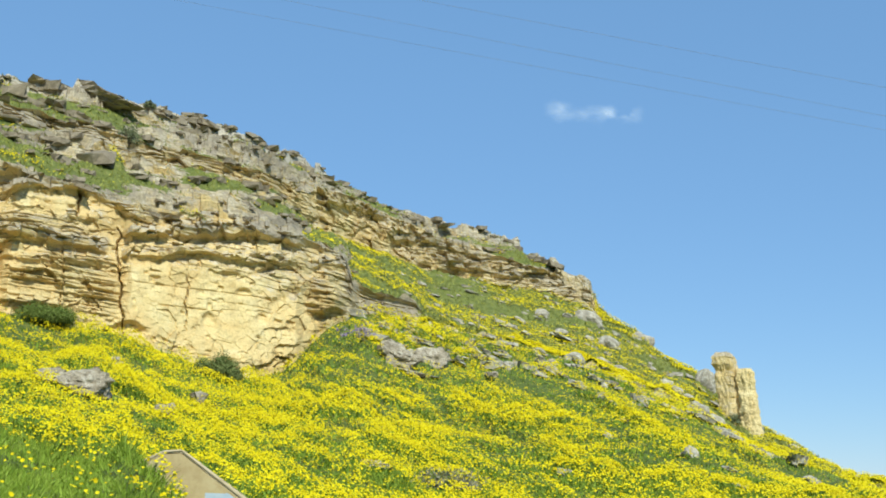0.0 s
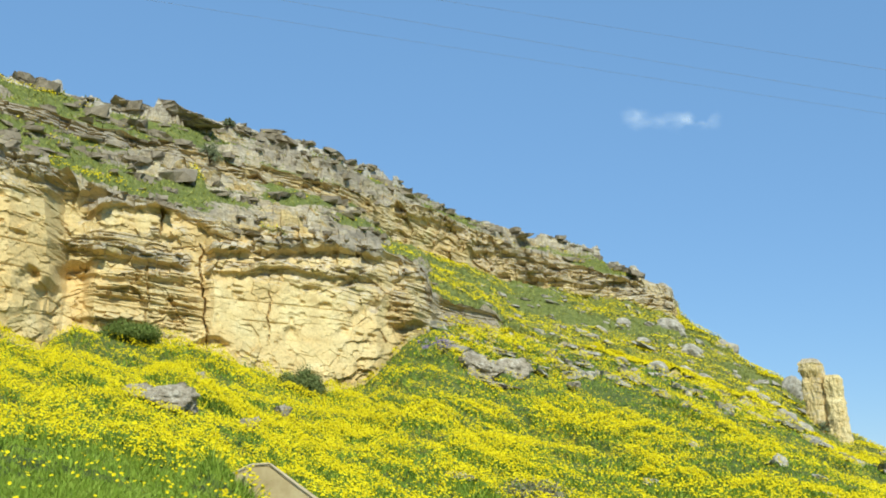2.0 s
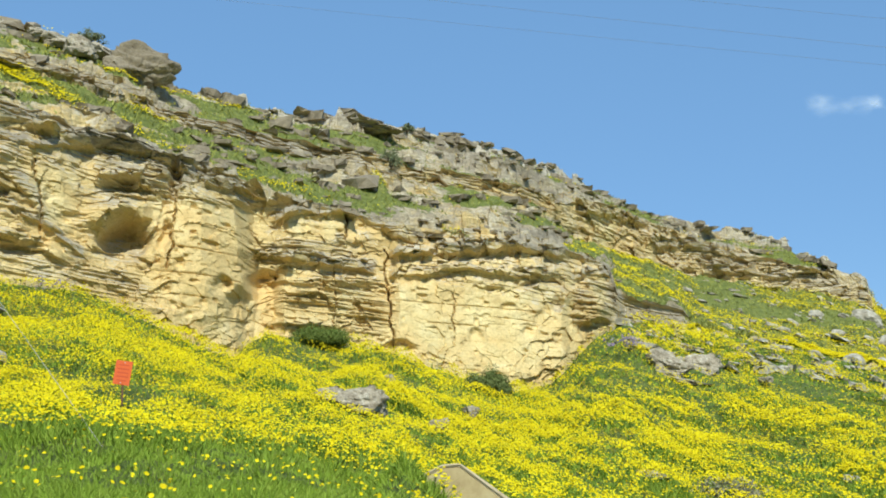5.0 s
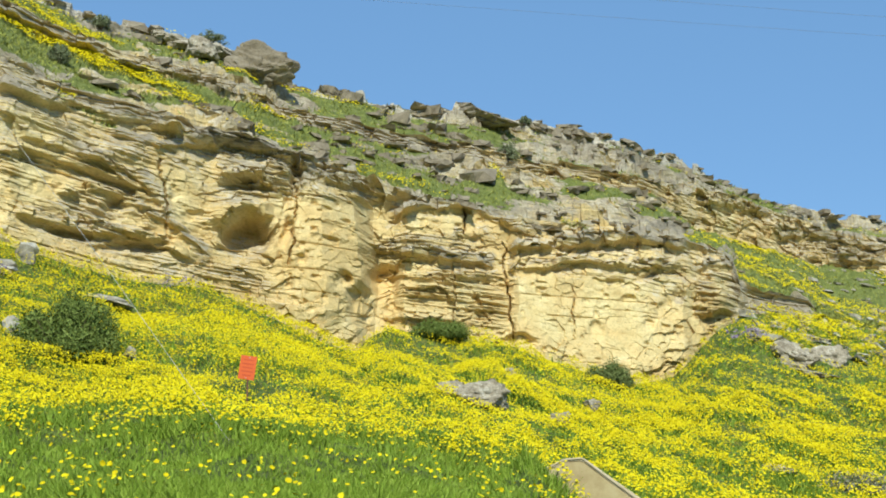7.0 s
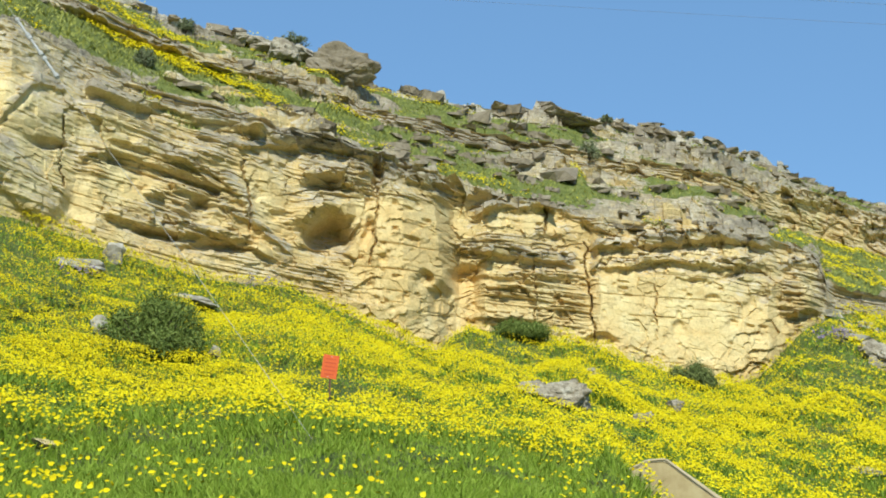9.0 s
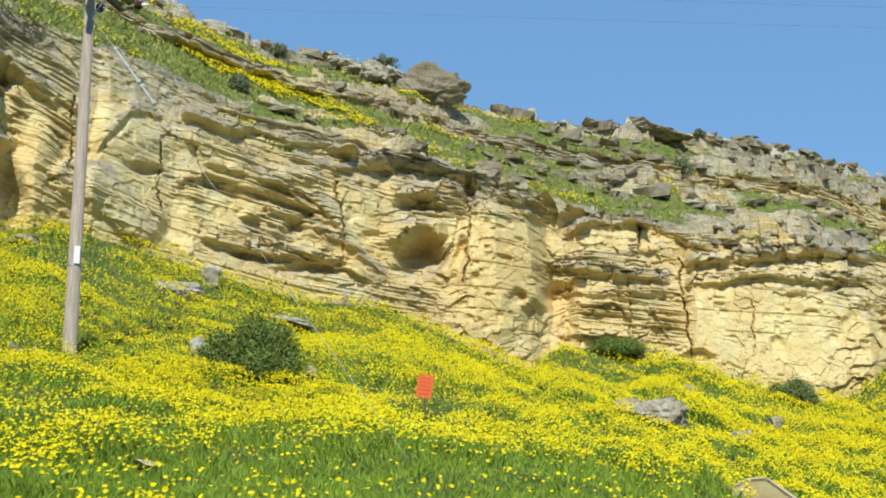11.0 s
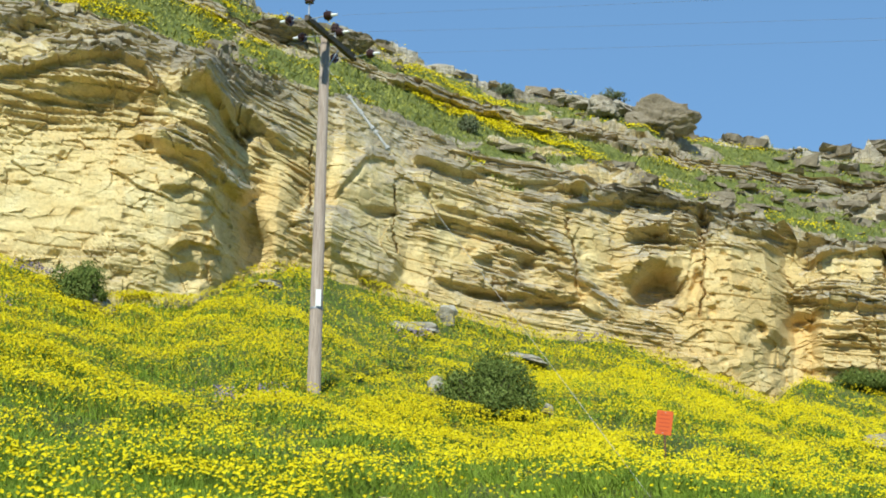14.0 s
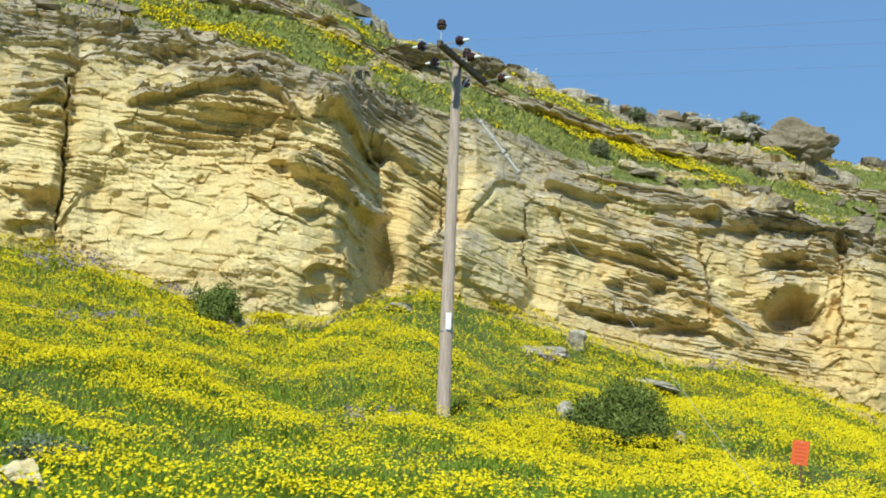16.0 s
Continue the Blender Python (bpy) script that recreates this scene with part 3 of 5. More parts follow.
# upright cracks: bearing, low, high, half width, depth, lean
CRACKS = [
    (13.75, 5.8, 10.9, 0.04, 1.0, 0.10), (16.4, 7.0, 9.9, 0.04, 0.7, 0.0), (57.5, 13.2, 19.8, 0.07, 1.1, 0.03), (23.6, 9.6, 13.4, 0.05, 0.5, -0.05),
    (16.0, 11.2, 12.6, 0.05, 0.9, 0.0), (11.2, 6.5, 9.6, 0.03, 0.3, 0.0), (44.0, 17.5, 18.6, 0.05, 0.5, 0.12), (40.9, 14.0, 17.2, 0.05, 0.6, 0.0),
    (37.0, 12.5, 15.5, 0.04, 0.6, 0.05), (28.9, 10.5, 14.0, 0.06, 0.5, 0.12),
]
# grassy bands along the ledges, with flowers: two ends by bearing and rise, half width
BANDS = [((43.8, 20.9), (35.5, 18.7), 0.50), ((35.5, 18.9), (30.0, 17.5), 0.35), ((29.6, 17.35), (23.6, 16.1), 0.28), ((33.8, 16.3), (31.4, 15.2), 0.22), ((25.8, 15.75), (23.5, 15.1), 0.16),
         ((20.6, 13.9), (18.0, 13.3), 0.20), ((18.0, 13.3), (16.6, 12.8), 0.13), ((14.6, 13.9), (14.2, 12.7), 0.25), ((6.0, 10.75), (2.2, 10.2), 0.28), ((54.5, 23.0), (45.0, 21.6), 0.45), ((36.5, 20.4), (31.0, 18.7), 0.30),
         ((12.2, 13.9), (10.8, 13.5), 0.15), ((11.4, 11.6), (10.4, 11.2), 0.15), ((26.5, 18.0), (20.5, 16.3), 0.22), ((48.0, 23.2), (42.0, 21.9), 0.30)]


def band_spots(az, el):
    total = 0.0
    for (a0, e0), (a1, e1), wide in BANDS:
        t = np.clip(((az - a0) * (a1 - a0) + (el - e0) * (e1 - e0)) / ((a1 - a0) ** 2 + (e1 - e0) ** 2), 0, 1)
        d = np.hypot(az - a0 - t * (a1 - a0), el - e0 - t * (e1 - e0))
        total = np.maximum(total, np.exp(-(d / wide) ** 4))
    return total


def stair(b, size, s, seed):
    """Turns an even slope into broken ledges: flat treads and steep risers."""
    q = b / size + 0.5 * smooth_noise(s / (size * 6), b * 0, seed)
    k = np.floor(q)
    t = q - k
    chip = hashed(np.floor(s / (size * 1.9) + 5 * hashed(k, 2, seed)), k, seed + 1) - 0.5
    f = np.clip((t - 0.52 - 0.3 * chip) / 0.2, 0, 1)
    return size * (f - t + 0.3 * chip * np.sin(np.pi * t) ** 0.5)


def spots(az, el, table):
    total = 0.0
    for a, e, w, h in table:
        total = np.maximum(total, np.exp(-(((az - a) / w) ** 2 + ((el - e) / h) ** 2) ** 3))
    return total


CLIFF_AZ = np.concatenate([np.arange(-20, -7, 0.13), np.arange(-7, 0, 0.08), np.arange(0, 62.001, 0.058)])


def build_cliff():
    az = CLIFF_AZ
    rows = [np.linspace(0, 1, n, endpoint=False) for n in (4, 225, 96, 52, 74)]
    rf, ef, ee, ce = foot_r(az), foot_el(az), edge_el(az), crest_el(az)
    bf, be = band_el(az)
    br, cr = band_r(az), crest_r(az)
    er = rf + 1.6
    knots = [(rf - 0.6, EYE + rf * rise(ef) - 1.6), (rf, EYE + rf * rise(ef)), (er, EYE + er * rise(ee)), (br, EYE + br * rise(bf)),
             (br + 0.8, EYE + (br + 0.8) * rise(be)), (cr, EYE + cr * rise(ce))]
    Rl, Zl, zone, frac = [], [], [], []
    for k, v in enumerate(rows):
        a, b = knots[k], knots[k + 1]
        v = v[:, None]
        Rl.append(a[0] + (b[0] - a[0]) * v)
        Zl.append(a[1] + (b[1] - a[1]) * v)
        zone.append(np.full((len(v), 1), k) + 0 * az)
        frac.append(v + 0 * az)
    R, Z, K, V = (np.concatenate(q) for q in (Rl, Zl, zone, frac))
    A = np.broadcast_to(az, R.shape)
    el = np.degrees(np.arctan2(Z - EYE, R))
    px, py = -rf * np.sin(np.radians(az)), rf * np.cos(np.radians(az))
    along = np.concatenate([[0], np.cumsum(np.hypot(np.diff(px), np.diff(py)))])
    S = np.broadcast_to(along, R.shape)
    face = ((K == 1) | (K == 3)).astype(float)
    tall = np.broadcast_to((ee - ef) * rf * 0.0175, R.shape)
    solid = np.where(K == 1, np.clip(tall / 2.0, 0, 1), 1.0)
    meadow = np.broadcast_to(np.clip((1.3 - az) / 0.6, 0, 1), R.shape) * (K < 2) + np.broadcast_to(np.clip((4.3 - az) / 0.4, 0, 1), R.shape) * (K == 2) + np.broadcast_to(np.clip((-6.6 - az) / 0.1, 0, 1), R.shape) * (K >= 3)
    meadow = np.clip(meadow, 0, 1)
    smooth = spots(A, el, SMOOTH) * (K == 1) + spots(A, el, SMOOTH) * (K == 3)
    dip = curve(A, (0, 0.04), (20, 0.06), (30, 0.09), (36, 0.12), (40, 0.14), (41, 0.34), (43.5, 0.34), (45, 0.12), (62, 0.08))
    tilt = np.cumsum(dip * np.gradient(along), axis=1)                       # the beds lean down to the east
    bend = Z - tilt + 0.55 * smooth_noise(S / 9, Z / 5, 3) + 0.07 * smooth_noise(S / 2.1, Z / 1.5, 4)
    # beds of unlike hardness: upright fronts, each undercut at its foot
    layered = 0.0
    for size, amp, seed in ((1.35, 0.20, 40), (0.50, 0.18, 50), (0.22, 0.15, 60)):
        b = bend / size + 0.35 * smooth_noise(S / (size * 9), Z / 4, seed + 5)
        k = np.floor(b)
        t = b - k
        run = S / (size * 4.0) + hashed(k, 1, seed) * 9
        off = 0.75 * smooth_noise(run, k * 7.3, seed + 1) + 0.5 * (hashed(np.floor(run * 1.1), k, seed + 2) - 0.5)
        gap = hashed(np.floor(run * 0.6), k, seed + 3)
        under = np.exp(-(t / 0.09) ** 2) * (0.2 + 1.6 * gap ** 3)
        layered = layered + amp * (off - under)
        if size == 0.50:
            dashes = np.exp(-(t / 0.10) ** 2) * (gap > 0.7) + 0.5 * np.exp(-(t / 0.08) ** 2) * (gap < 0.12)
    brim = curve(A, (5, 0.86), (13.4, 0.86), (14.2, 0.93), (20, 0.9), (24, 0.86), (30, 0.84), (35, 0.9), (42, 0.94), (44.5, 0.85), (58, 0.83)) + 0.04 * smooth_noise(S / 5, S * 0, 75) + 0.05 * smooth_noise(S / 1.3, S * 0, 76)
    capped = np.where(K == 1, np.clip((V - brim) / 0.05, 0, 1), np.where(K >= 2, 1.0, 0.0))
    # thin shelves standing out where the beds are split
    strata = np.clip((1.2 * spots(A, el, STRATA) + curve(A, (23, 0), (26, 0.45), (34, 0.4), (37, 0.18), (40, 0.18), (42, 0.45), (45, 0.15))) * (K == 1) + 0.4 * capped * (K == 1) + 0.75 * (K > 1), 0, 1)
    shelves = 0.0
    for size, amp, seed in ((0.40, 0.26, 240), (0.19, 0.17, 250)):
        b = (Z - tilt + 0.35 * smooth_noise(S / 5, Z / 3, 231)) / size
        k = np.floor(b)
        t = b - k
        run = S / (size * 7.0) + hashed(k, 1, seed) * 9
        keep = np.clip(0.36 + 1.3 * smooth_noise(run, k * 5.1, seed + 1), 0, 1)
        shelves = shelves + amp * keep * np.clip((t - 0.30) / 0.06, 0, 1) * np.clip((1.0 - t) / 0.25, 0, 1) * (0.7 + 0.5 * hashed(np.floor(run * 3), k, seed + 2))
    bedded = np.clip(0.16 + 0.9 * fractal(S / 6, Z / 1.8, 71, 2), 0.05, 1)
    bedded = np.maximum(bedded, capped) * (1 - 0.9 * smooth)
    fA, gA = facets(S / 2.9 + 0.3 * smooth_noise(S, Z, 8), Z / 2.3, 81, 0.9)
    fB, gB = facets(S / 1.1, Z / 0.7, 91, 0.9)
    fC, gC = facets(S / 0.5, Z / 0.32, 95, 0.9)
    fD, gD = facets(S / 1.0 + 0.4 * Z, Z / 1.0, 97, 1.0)
    pits = np.clip(fractal(S / 0.55, Z / 0.35, 99, 2) - 0.55, 0, 1)
    rubble = np.clip((0.30 - V) / 0.3, 0, 1) * (K == 1)                      # crumbled foot
    broken = 0.30 * fA * (1 - 0.9 * smooth) + 0.22 * fB * (1 - 0.82 * smooth) + 0.10 * fC * (1 - 0.7 * smooth) + (0.03 * smooth + 0.09 * rubble * (1 - 0.7 * smooth)) * fD - 0.35 * pits - 0.12 * dashes * smooth
    swell = 1.2 * smooth_noise(S / 11, Z / 14, 21) + 0.8 * smooth_noise(S / 4.0, Z / 7, 23)
    ends = np.sin(np.pi * np.clip(V, 0.0, 1.0)) ** 0.4
    out = relief(A + 0.30 * fractal(Z / 3.0, S / 5.0, 205, 2) - 0.10 * np.clip(el - 12, 0, 4) * np.exp(-((A - 43.6) / 1.5) ** 2)) * (K == 1) * np.clip((1.05 - V) / 0.25, 0, 1)
    out = out * (1 - 0.75 * np.clip((V - 0.38) / 0.15, 0, 1) * np.exp(-((A - 43.6) / 1.6) ** 4))
    push = face * solid * (0.30 * swell * np.where(K == 1, 1.0, 0.6) * ends + shelves * strata * (1 - 0.8 * smooth) + layered * bedded * np.where(K == 3, 0.7, 1.0) + broken * np.where(K == 3, 1.8, 1.0) + out)
    push = push + (0.65 + 0.35 * smooth_noise(S / 2.2, S * 0, 261) + 0.25 * fB + 0.2 * fC) * solid * (K == 1) * capped * np.clip((1.02 - V) / 0.05, 0, 1) * curve(A, (20, 0.55), (26, 0.3), (42, 0.2), (46, 0.5))
    calm = curve(A, (24, 1.0), (28, 0.62), (42, 0.55), (45, 0.85), (62, 0.75))
    push = push * calm + face * solid * (1 - calm) * shelves * strata * (1 - 0.8 * smooth)
    wa, we = 0.28 * fractal(S / 2.2, Z / 1.6, 141, 3), 0.20 * fractal(S / 2.0, Z / 1.4, 145, 3)
    for ha, he, hw, hh, depth in HOLLOWS_WEST + HOLLOWS_EAST + BULGES:
        q = ((A + wa - ha) / hw) ** 2 + ((el + we - he) / hh) ** 2
        brow = np.clip(0.35 + 0.65 * (el - he + hh) / (1.4 * hh), 0.2, 1.1) if depth > 0 else 1.0     # deepest under the brow
        push = push - depth * brow * np.exp(-q ** (2.6 if depth > 0 else 1.5)) * (K == 1)
    capgrey = 0.0
    jag = 0.10 * fractal(S / 1.1, Z / 2.5, 291, 3) + 0.10 * (hashed(np.floor(S / 0.7 + 0.4 * smooth_noise(S, Z, 293)), 0, 295) - 0.5)
    for line, reach, fade, grey in BROWS:
        la, le = np.array(line)[::-1].T
        d = el + jag - np.interp(A, la, le)
        ends = np.clip((A + wa - la[0]) / 0.35, 0, 1) * np.clip((la[-1] - A - wa) / 0.35, 0, 1) * face
        front = np.clip(d / 0.05, 0, 1) * np.clip((1.15 * fade + 0.25 * fC - d) / (0.5 * fade), 0, 1)
        push = push + ends * reach * (0.35 + 0.65 * calm) * (front * (0.75 + 0.35 * fB) - 0.35 * np.exp(-((d + 0.16) / 0.15) ** 2))
        capgrey = np.maximum(capgrey, grey * ends * front)
    for ca, low, high, wide, depth, lean in CRACKS:
        wide, depth = wide * 0.75, depth * (0.6 + 0.4 * smooth_noise(el * 1.3, el * 0 + ca, 281))
        off = A - ca - lean * (el - low) + 0.16 * smooth_noise(el * 1.7, el * 0, 5) + 0.06 * smooth_noise(el * 9, el * 0, 7)
        push = push - depth * np.exp(-(off / wide) ** 2) * ((el > low) & (el < high)) * face
    scree = 0.0
    for (a0, e0), (a1, e1), wide, depth in RAMPS:
        t = np.clip(((A - a0) * (a1 - a0) + (el - e0) * (e1 - e0)) / ((a1 - a0) ** 2 + (e1 - e0) ** 2), 0, 1)
        near = np.exp(-(np.hypot(A + wa - a0 - t * (a1 - a0), el + we - e0 - t * (e1 - e0)) / wide) ** 4) * (K == 1)
        push = push - depth * near
        scree = np.maximum(scree, near)
    # upper slopes: ledges and outcrops among grass
    slope = ((K == 2) | (K == 4)).astype(float)
    grassy = band_spots(A + 0.3 * fractal(S / 3, Z / 2, 181, 2), el + 0.12 * fractal(S / 2, Z / 2, 185, 2)) * np.maximum(slope, (K == 1) * (V > 0.6))
    outcrop = np.clip(curve(A, (0, 0.34), (6, 0.20), (20, 0.16), (25, 0.14), (30, 0.0), (45, 0.0), (50, 0.3), (62, 0.4)) + 1.1 * fractal(S / 6, Z / 1.1 + 9, 101, 3), 0, 1)
    outcrop = np.maximum(outcrop, 1 - np.clip(np.where(K == 2, V, 1 - V) / 0.12, 0, 1))
    outcrop = np.maximum(outcrop, np.where(K == 4, 1 - np.clip((1 - V) / 0.25, 0, 1), 0)) * (1 - grassy)
    steps = stair(bend, 0.95, S, 161) + 0.6 * stair(bend + 0.3, 0.42, S, 171)
    lift = slope * (1 - meadow) * outcrop * (1.35 * steps + 0.35 * fA + 0.25 * fB + 0.14 * fC + 0.12)
    push = push + slope * (1 - meadow) * outcrop * (0.9 * layered + 0.9 * shelves + 0.2 * fB)
    lift = lift + 0.14 * fractal(S / 1.5, R / 1.5, 111, 3) * np.clip(slope + meadow, 0, 1)
    tuft = np.clip(fractal(S / 0.9, R / 0.9, 113, 2), 0, 1) * np.clip(grassy + meadow, 0, 1) * 0.3
    R2 = R - push * (1 - meadow) - 0.25 * lift
    Z2 = Z + 0.9 * lift + tuft
    R2[:4] = R2[4:5]                                                         # the foot goes straight down into the ground
    Z2[:4] = Z2[4:5] - np.array((3.0, 2.0, 1.0, 0.4))[:, None]
    back = [(R2[-1] + d, Z2[-1] * (1 - d / 60.0) - 0.02 * d - (0.4 if d else 0)) for d in (0.6, 3.0, 8.0, 20.0, 45.0, 60.0)]
    R2 = np.concatenate([R2, [b[0] for b in back]])
    Z2 = np.concatenate([Z2, [b[1] for b in back]])
    pad = lambda q, v: np.concatenate([q, np.full((len(back), q.shape[1]), v)])
    weather = np.where(K == 1, -0.02 + 0.40 * capped + curve(A, (23, 0.36), (27, 0.52), (43, 0.52), (46, 0.36)) * np.clip((V - 0.42 + 0.12 * fractal(S / 1.2, Z / 6, 135, 2)) / 0.4, 0, 1) * curve(A, (6, 0.35), (13.5, 0.35), (14.5, 0.6), (20, 0.7), (25, 1.0), (36, 1.0), (42, 0.8), (46, 0.85), (60, 0.95)), np.where(K == 3, curve(A, (0, 0.5), (4, 0.25), (9, 0.6)), 0.72)) + 0.26 * fractal(S / 6, Z / 3, 131, 2) - 0.22 * smooth + curve(A, (0.8, 0.5), (4.3, 0.5), (4.7, 0)) * (K == 1) + 0.35 * scree + 1.1 * capgrey
    lichen = np.where(K == 4, np.clip((V - 0.6) / 0.25, 0, 1), 0) * (1 - meadow) * curve(A, (-7, 1.0), (10, 0.95), (28, 0.85), (40, 0.6), (62, 0.5)) + 0.35 * slope * outcrop * (1 - meadow)
    ochre = curve(A, (0, 0.8), (12, 1.1), (14, 1.2), (24, 0.95), (32, 0.9), (40, 0.6), (46, -0.1), (62, 0.0)) + 0.5 * smooth_noise(S / 4, Z / 5, 271)
    green = np.clip(slope * (1 - outcrop) * 0.70 + grassy * 0.5 + meadow * 0.75, 0, 1)
    A2 = np.concatenate([A, np.broadcast_to(az, (len(back), len(az)))])
    co = np.stack([-R2 * np.sin(np.radians(A2)), R2 * np.cos(np.radians(A2)), Z2], -1)
    ob = grid_mesh("cliff", co, ROCK, False, [("weather", pad(weather, 0.6)), ("green", pad(green, 0.3)), ("lichen", pad(lichen, 0.4)), ("strata", pad(strata * (1 - 0.9 * smooth) - 0.1 * smooth, 0.4)), ("ochre", pad(ochre, 0.2))])
    tagged(ob, "layered cream and grey limestone cliff under a grassy ridge", "cliff", kind="structure")
    return co[:-len(back)], A, K, grassy, green, meadow


cliff_co, cliff_az, cliff_zone, cliff_grassy, cliff_green, cliff_meadow = build_cliff()


def spot(az, el):
    """The first place of ground or rock that is met along a bearing and a rise, going outwards."""
    r = np.linspace(near_r(az), foot_r(az), 400)
    e = np.degrees(np.arctan2(ground_height(np.full(400, az), r) - EYE, r))
    hit = np.nonzero(e >= el)[0]
    if len(hit):
        return at(az, r[hit[0]], float(ground_height(np.array([az]), r[hit[:1]])[0]))
    j = int(np.argmin(np.abs(CLIFF_AZ - az)))
    col = cliff_co[:, j]
    e = np.degrees(np.arctan2(col[:, 2] - EYE, np.hypot(col[:, 0], col[:, 1])))
    hit = np.nonzero(e >= el)[0]
    return Vector(col[hit[0]] if len(hit) else col[-1])


# ---------------------------------------------------------------- meadow: blades and flower heads
rng = np.random.default_rng(5)


def blade_mesh(name, base, height, width, mat, label, category, lean=0.35):
    """One narrow bent blade for each base."""
    n = len(base)
    a = rng.uniform(0, 2 * np.pi, n)
    side = np.stack([np.cos(a), np.sin(a), 0 * a], -1) * width[:, None] * 0.5
    tip = base + np.stack([rng.normal(0, lean, n) * height, rng.normal(0, lean, n) * height, height], -1)
    mid = base * 0.45 + tip * 0.55 + np.stack([0 * a, 0 * a, 0.08 * height], -1)
    co = np.stack([base - side, base + side, mid + side * 0.8, tip, mid - side * 0.8], 1).reshape(-1, 3)
    b = np.arange(n)[:, None] * 5
    tri = np.concatenate([b + np.array([[0, 1, 2]]), b + np.array([[0, 2, 4]]), b + np.array([[4, 2, 3]])])
    return tagged(array_mesh(name, co, tri, mat), label, category, kind="stuff")


def head_mesh(name, centre, radius, mat, label, category, sides=6, cup=0.25):
    """A shallow many-sided cup of petals for each centre, tipped a little towards the sun."""
    n = len(centre)
    nrm = np.array(SUN_TO) * 0.55 + np.array((0, 0, 0.45)) + rng.normal(0, 0.35, (n, 3))
    nrm /= np.linalg.norm(nrm, axis=1)[:, None]
    u = np.cross(nrm, np.array((0.3, 0.9, 0.1)))
    u /= np.linalg.norm(u, axis=1)[:, None]
    v = np.cross(nrm, u)
    ring = []
    for k in range(sides):
        t = 2 * np.pi * k / sides
        w = radius * rng.uniform(0.8, 1.15, n)
        ring.append(centre + (u * math.cos(t) + v * math.sin(t)) * w[:, None] + nrm * (cup * radius)[:, None])
    if sides < 5:
        co = np.stack(ring, 1).reshape(-1, 3)
        return tagged(array_mesh(name, co, np.arange(n * sides).reshape(n, sides), mat), label, category, kind="stuff")
    co = np.stack([centre, *ring], 1).reshape(-1, 3)
    b = np.arange(n)[:, None] * (sides + 1)
    tri = np.concatenate([b + np.array([[0, 1 + k, 1 + (k + 1) % sides]]) for k in range(sides)])
    return tagged(array_mesh(name, co, tri, mat), label, category, kind="stuff")


def place(az, r, z):
    return np.stack([-r * np.sin(np.radians(az)), r * np.cos(np.radians(az)), z], -1)


def sow(n, low, high):
    """Random bearings and distances over the meadow, between two fractions of the way to the rock."""
    az = rng.uniform(-20.5, 62, n)
    r0, rf = near_r(az) * 0.85, foot_r(az) + 0.3
    return az, r0 * (rf / r0) ** rng.uniform(low, high, n)


def bare(az, r):
    """Where the culvert's concrete keeps plants away."""
    return (az > 7.6) & (az < 10.6 - 0.6 * hashed(np.floor(r * 9), np.floor(az * 9), 3)) & (r < 19.4)


def canopy(az, r):
    """How high the flowering clumps stand over the soil, in metres: rounded bushes with gaps between."""
    x, y = -r * np.sin(np.radians(az)), r * np.cos(np.radians(az))
    el = np.degrees(np.arctan2(ground_height(az, r) - EYE, r))
    lean = np.clip((26 - az) / 14, 0, 1)                                     # towards the hill's end the clumps stand in rows down the slope
    ridge = 1 + 0.9 * lean * fractal((el - 0.42 * az) / 0.42, (az + 0.42 * el) / 2.4, 47, 3)
    ridge = np.clip(ridge, 0.15, 1.7)
    tall = 0.0
    for size, amp, seed in ((1.9, 0.42, 501), (0.85, 0.30, 511), (0.42, 0.12, 521)):
        wx, wy = 0.25 * smooth_noise(x / size * 1.3, y / size * 1.3, seed + 7), 0.25 * smooth_noise(x / size * 1.3, y / size * 1.3, seed + 8)
        d, _, c, _, _ = cells(x / size + wx, y / size + wy, seed)
        amp = amp * ridge
        tall = np.maximum(tall, amp * (0.35 + 0.65 * c) * np.sqrt(np.clip(1 - (d / 0.62) ** 2, 0, 1))) + (0.25 * amp * np.clip(1 - d / 0.6, 0, 1) if size < 0.6 else 0.0)
    return tall


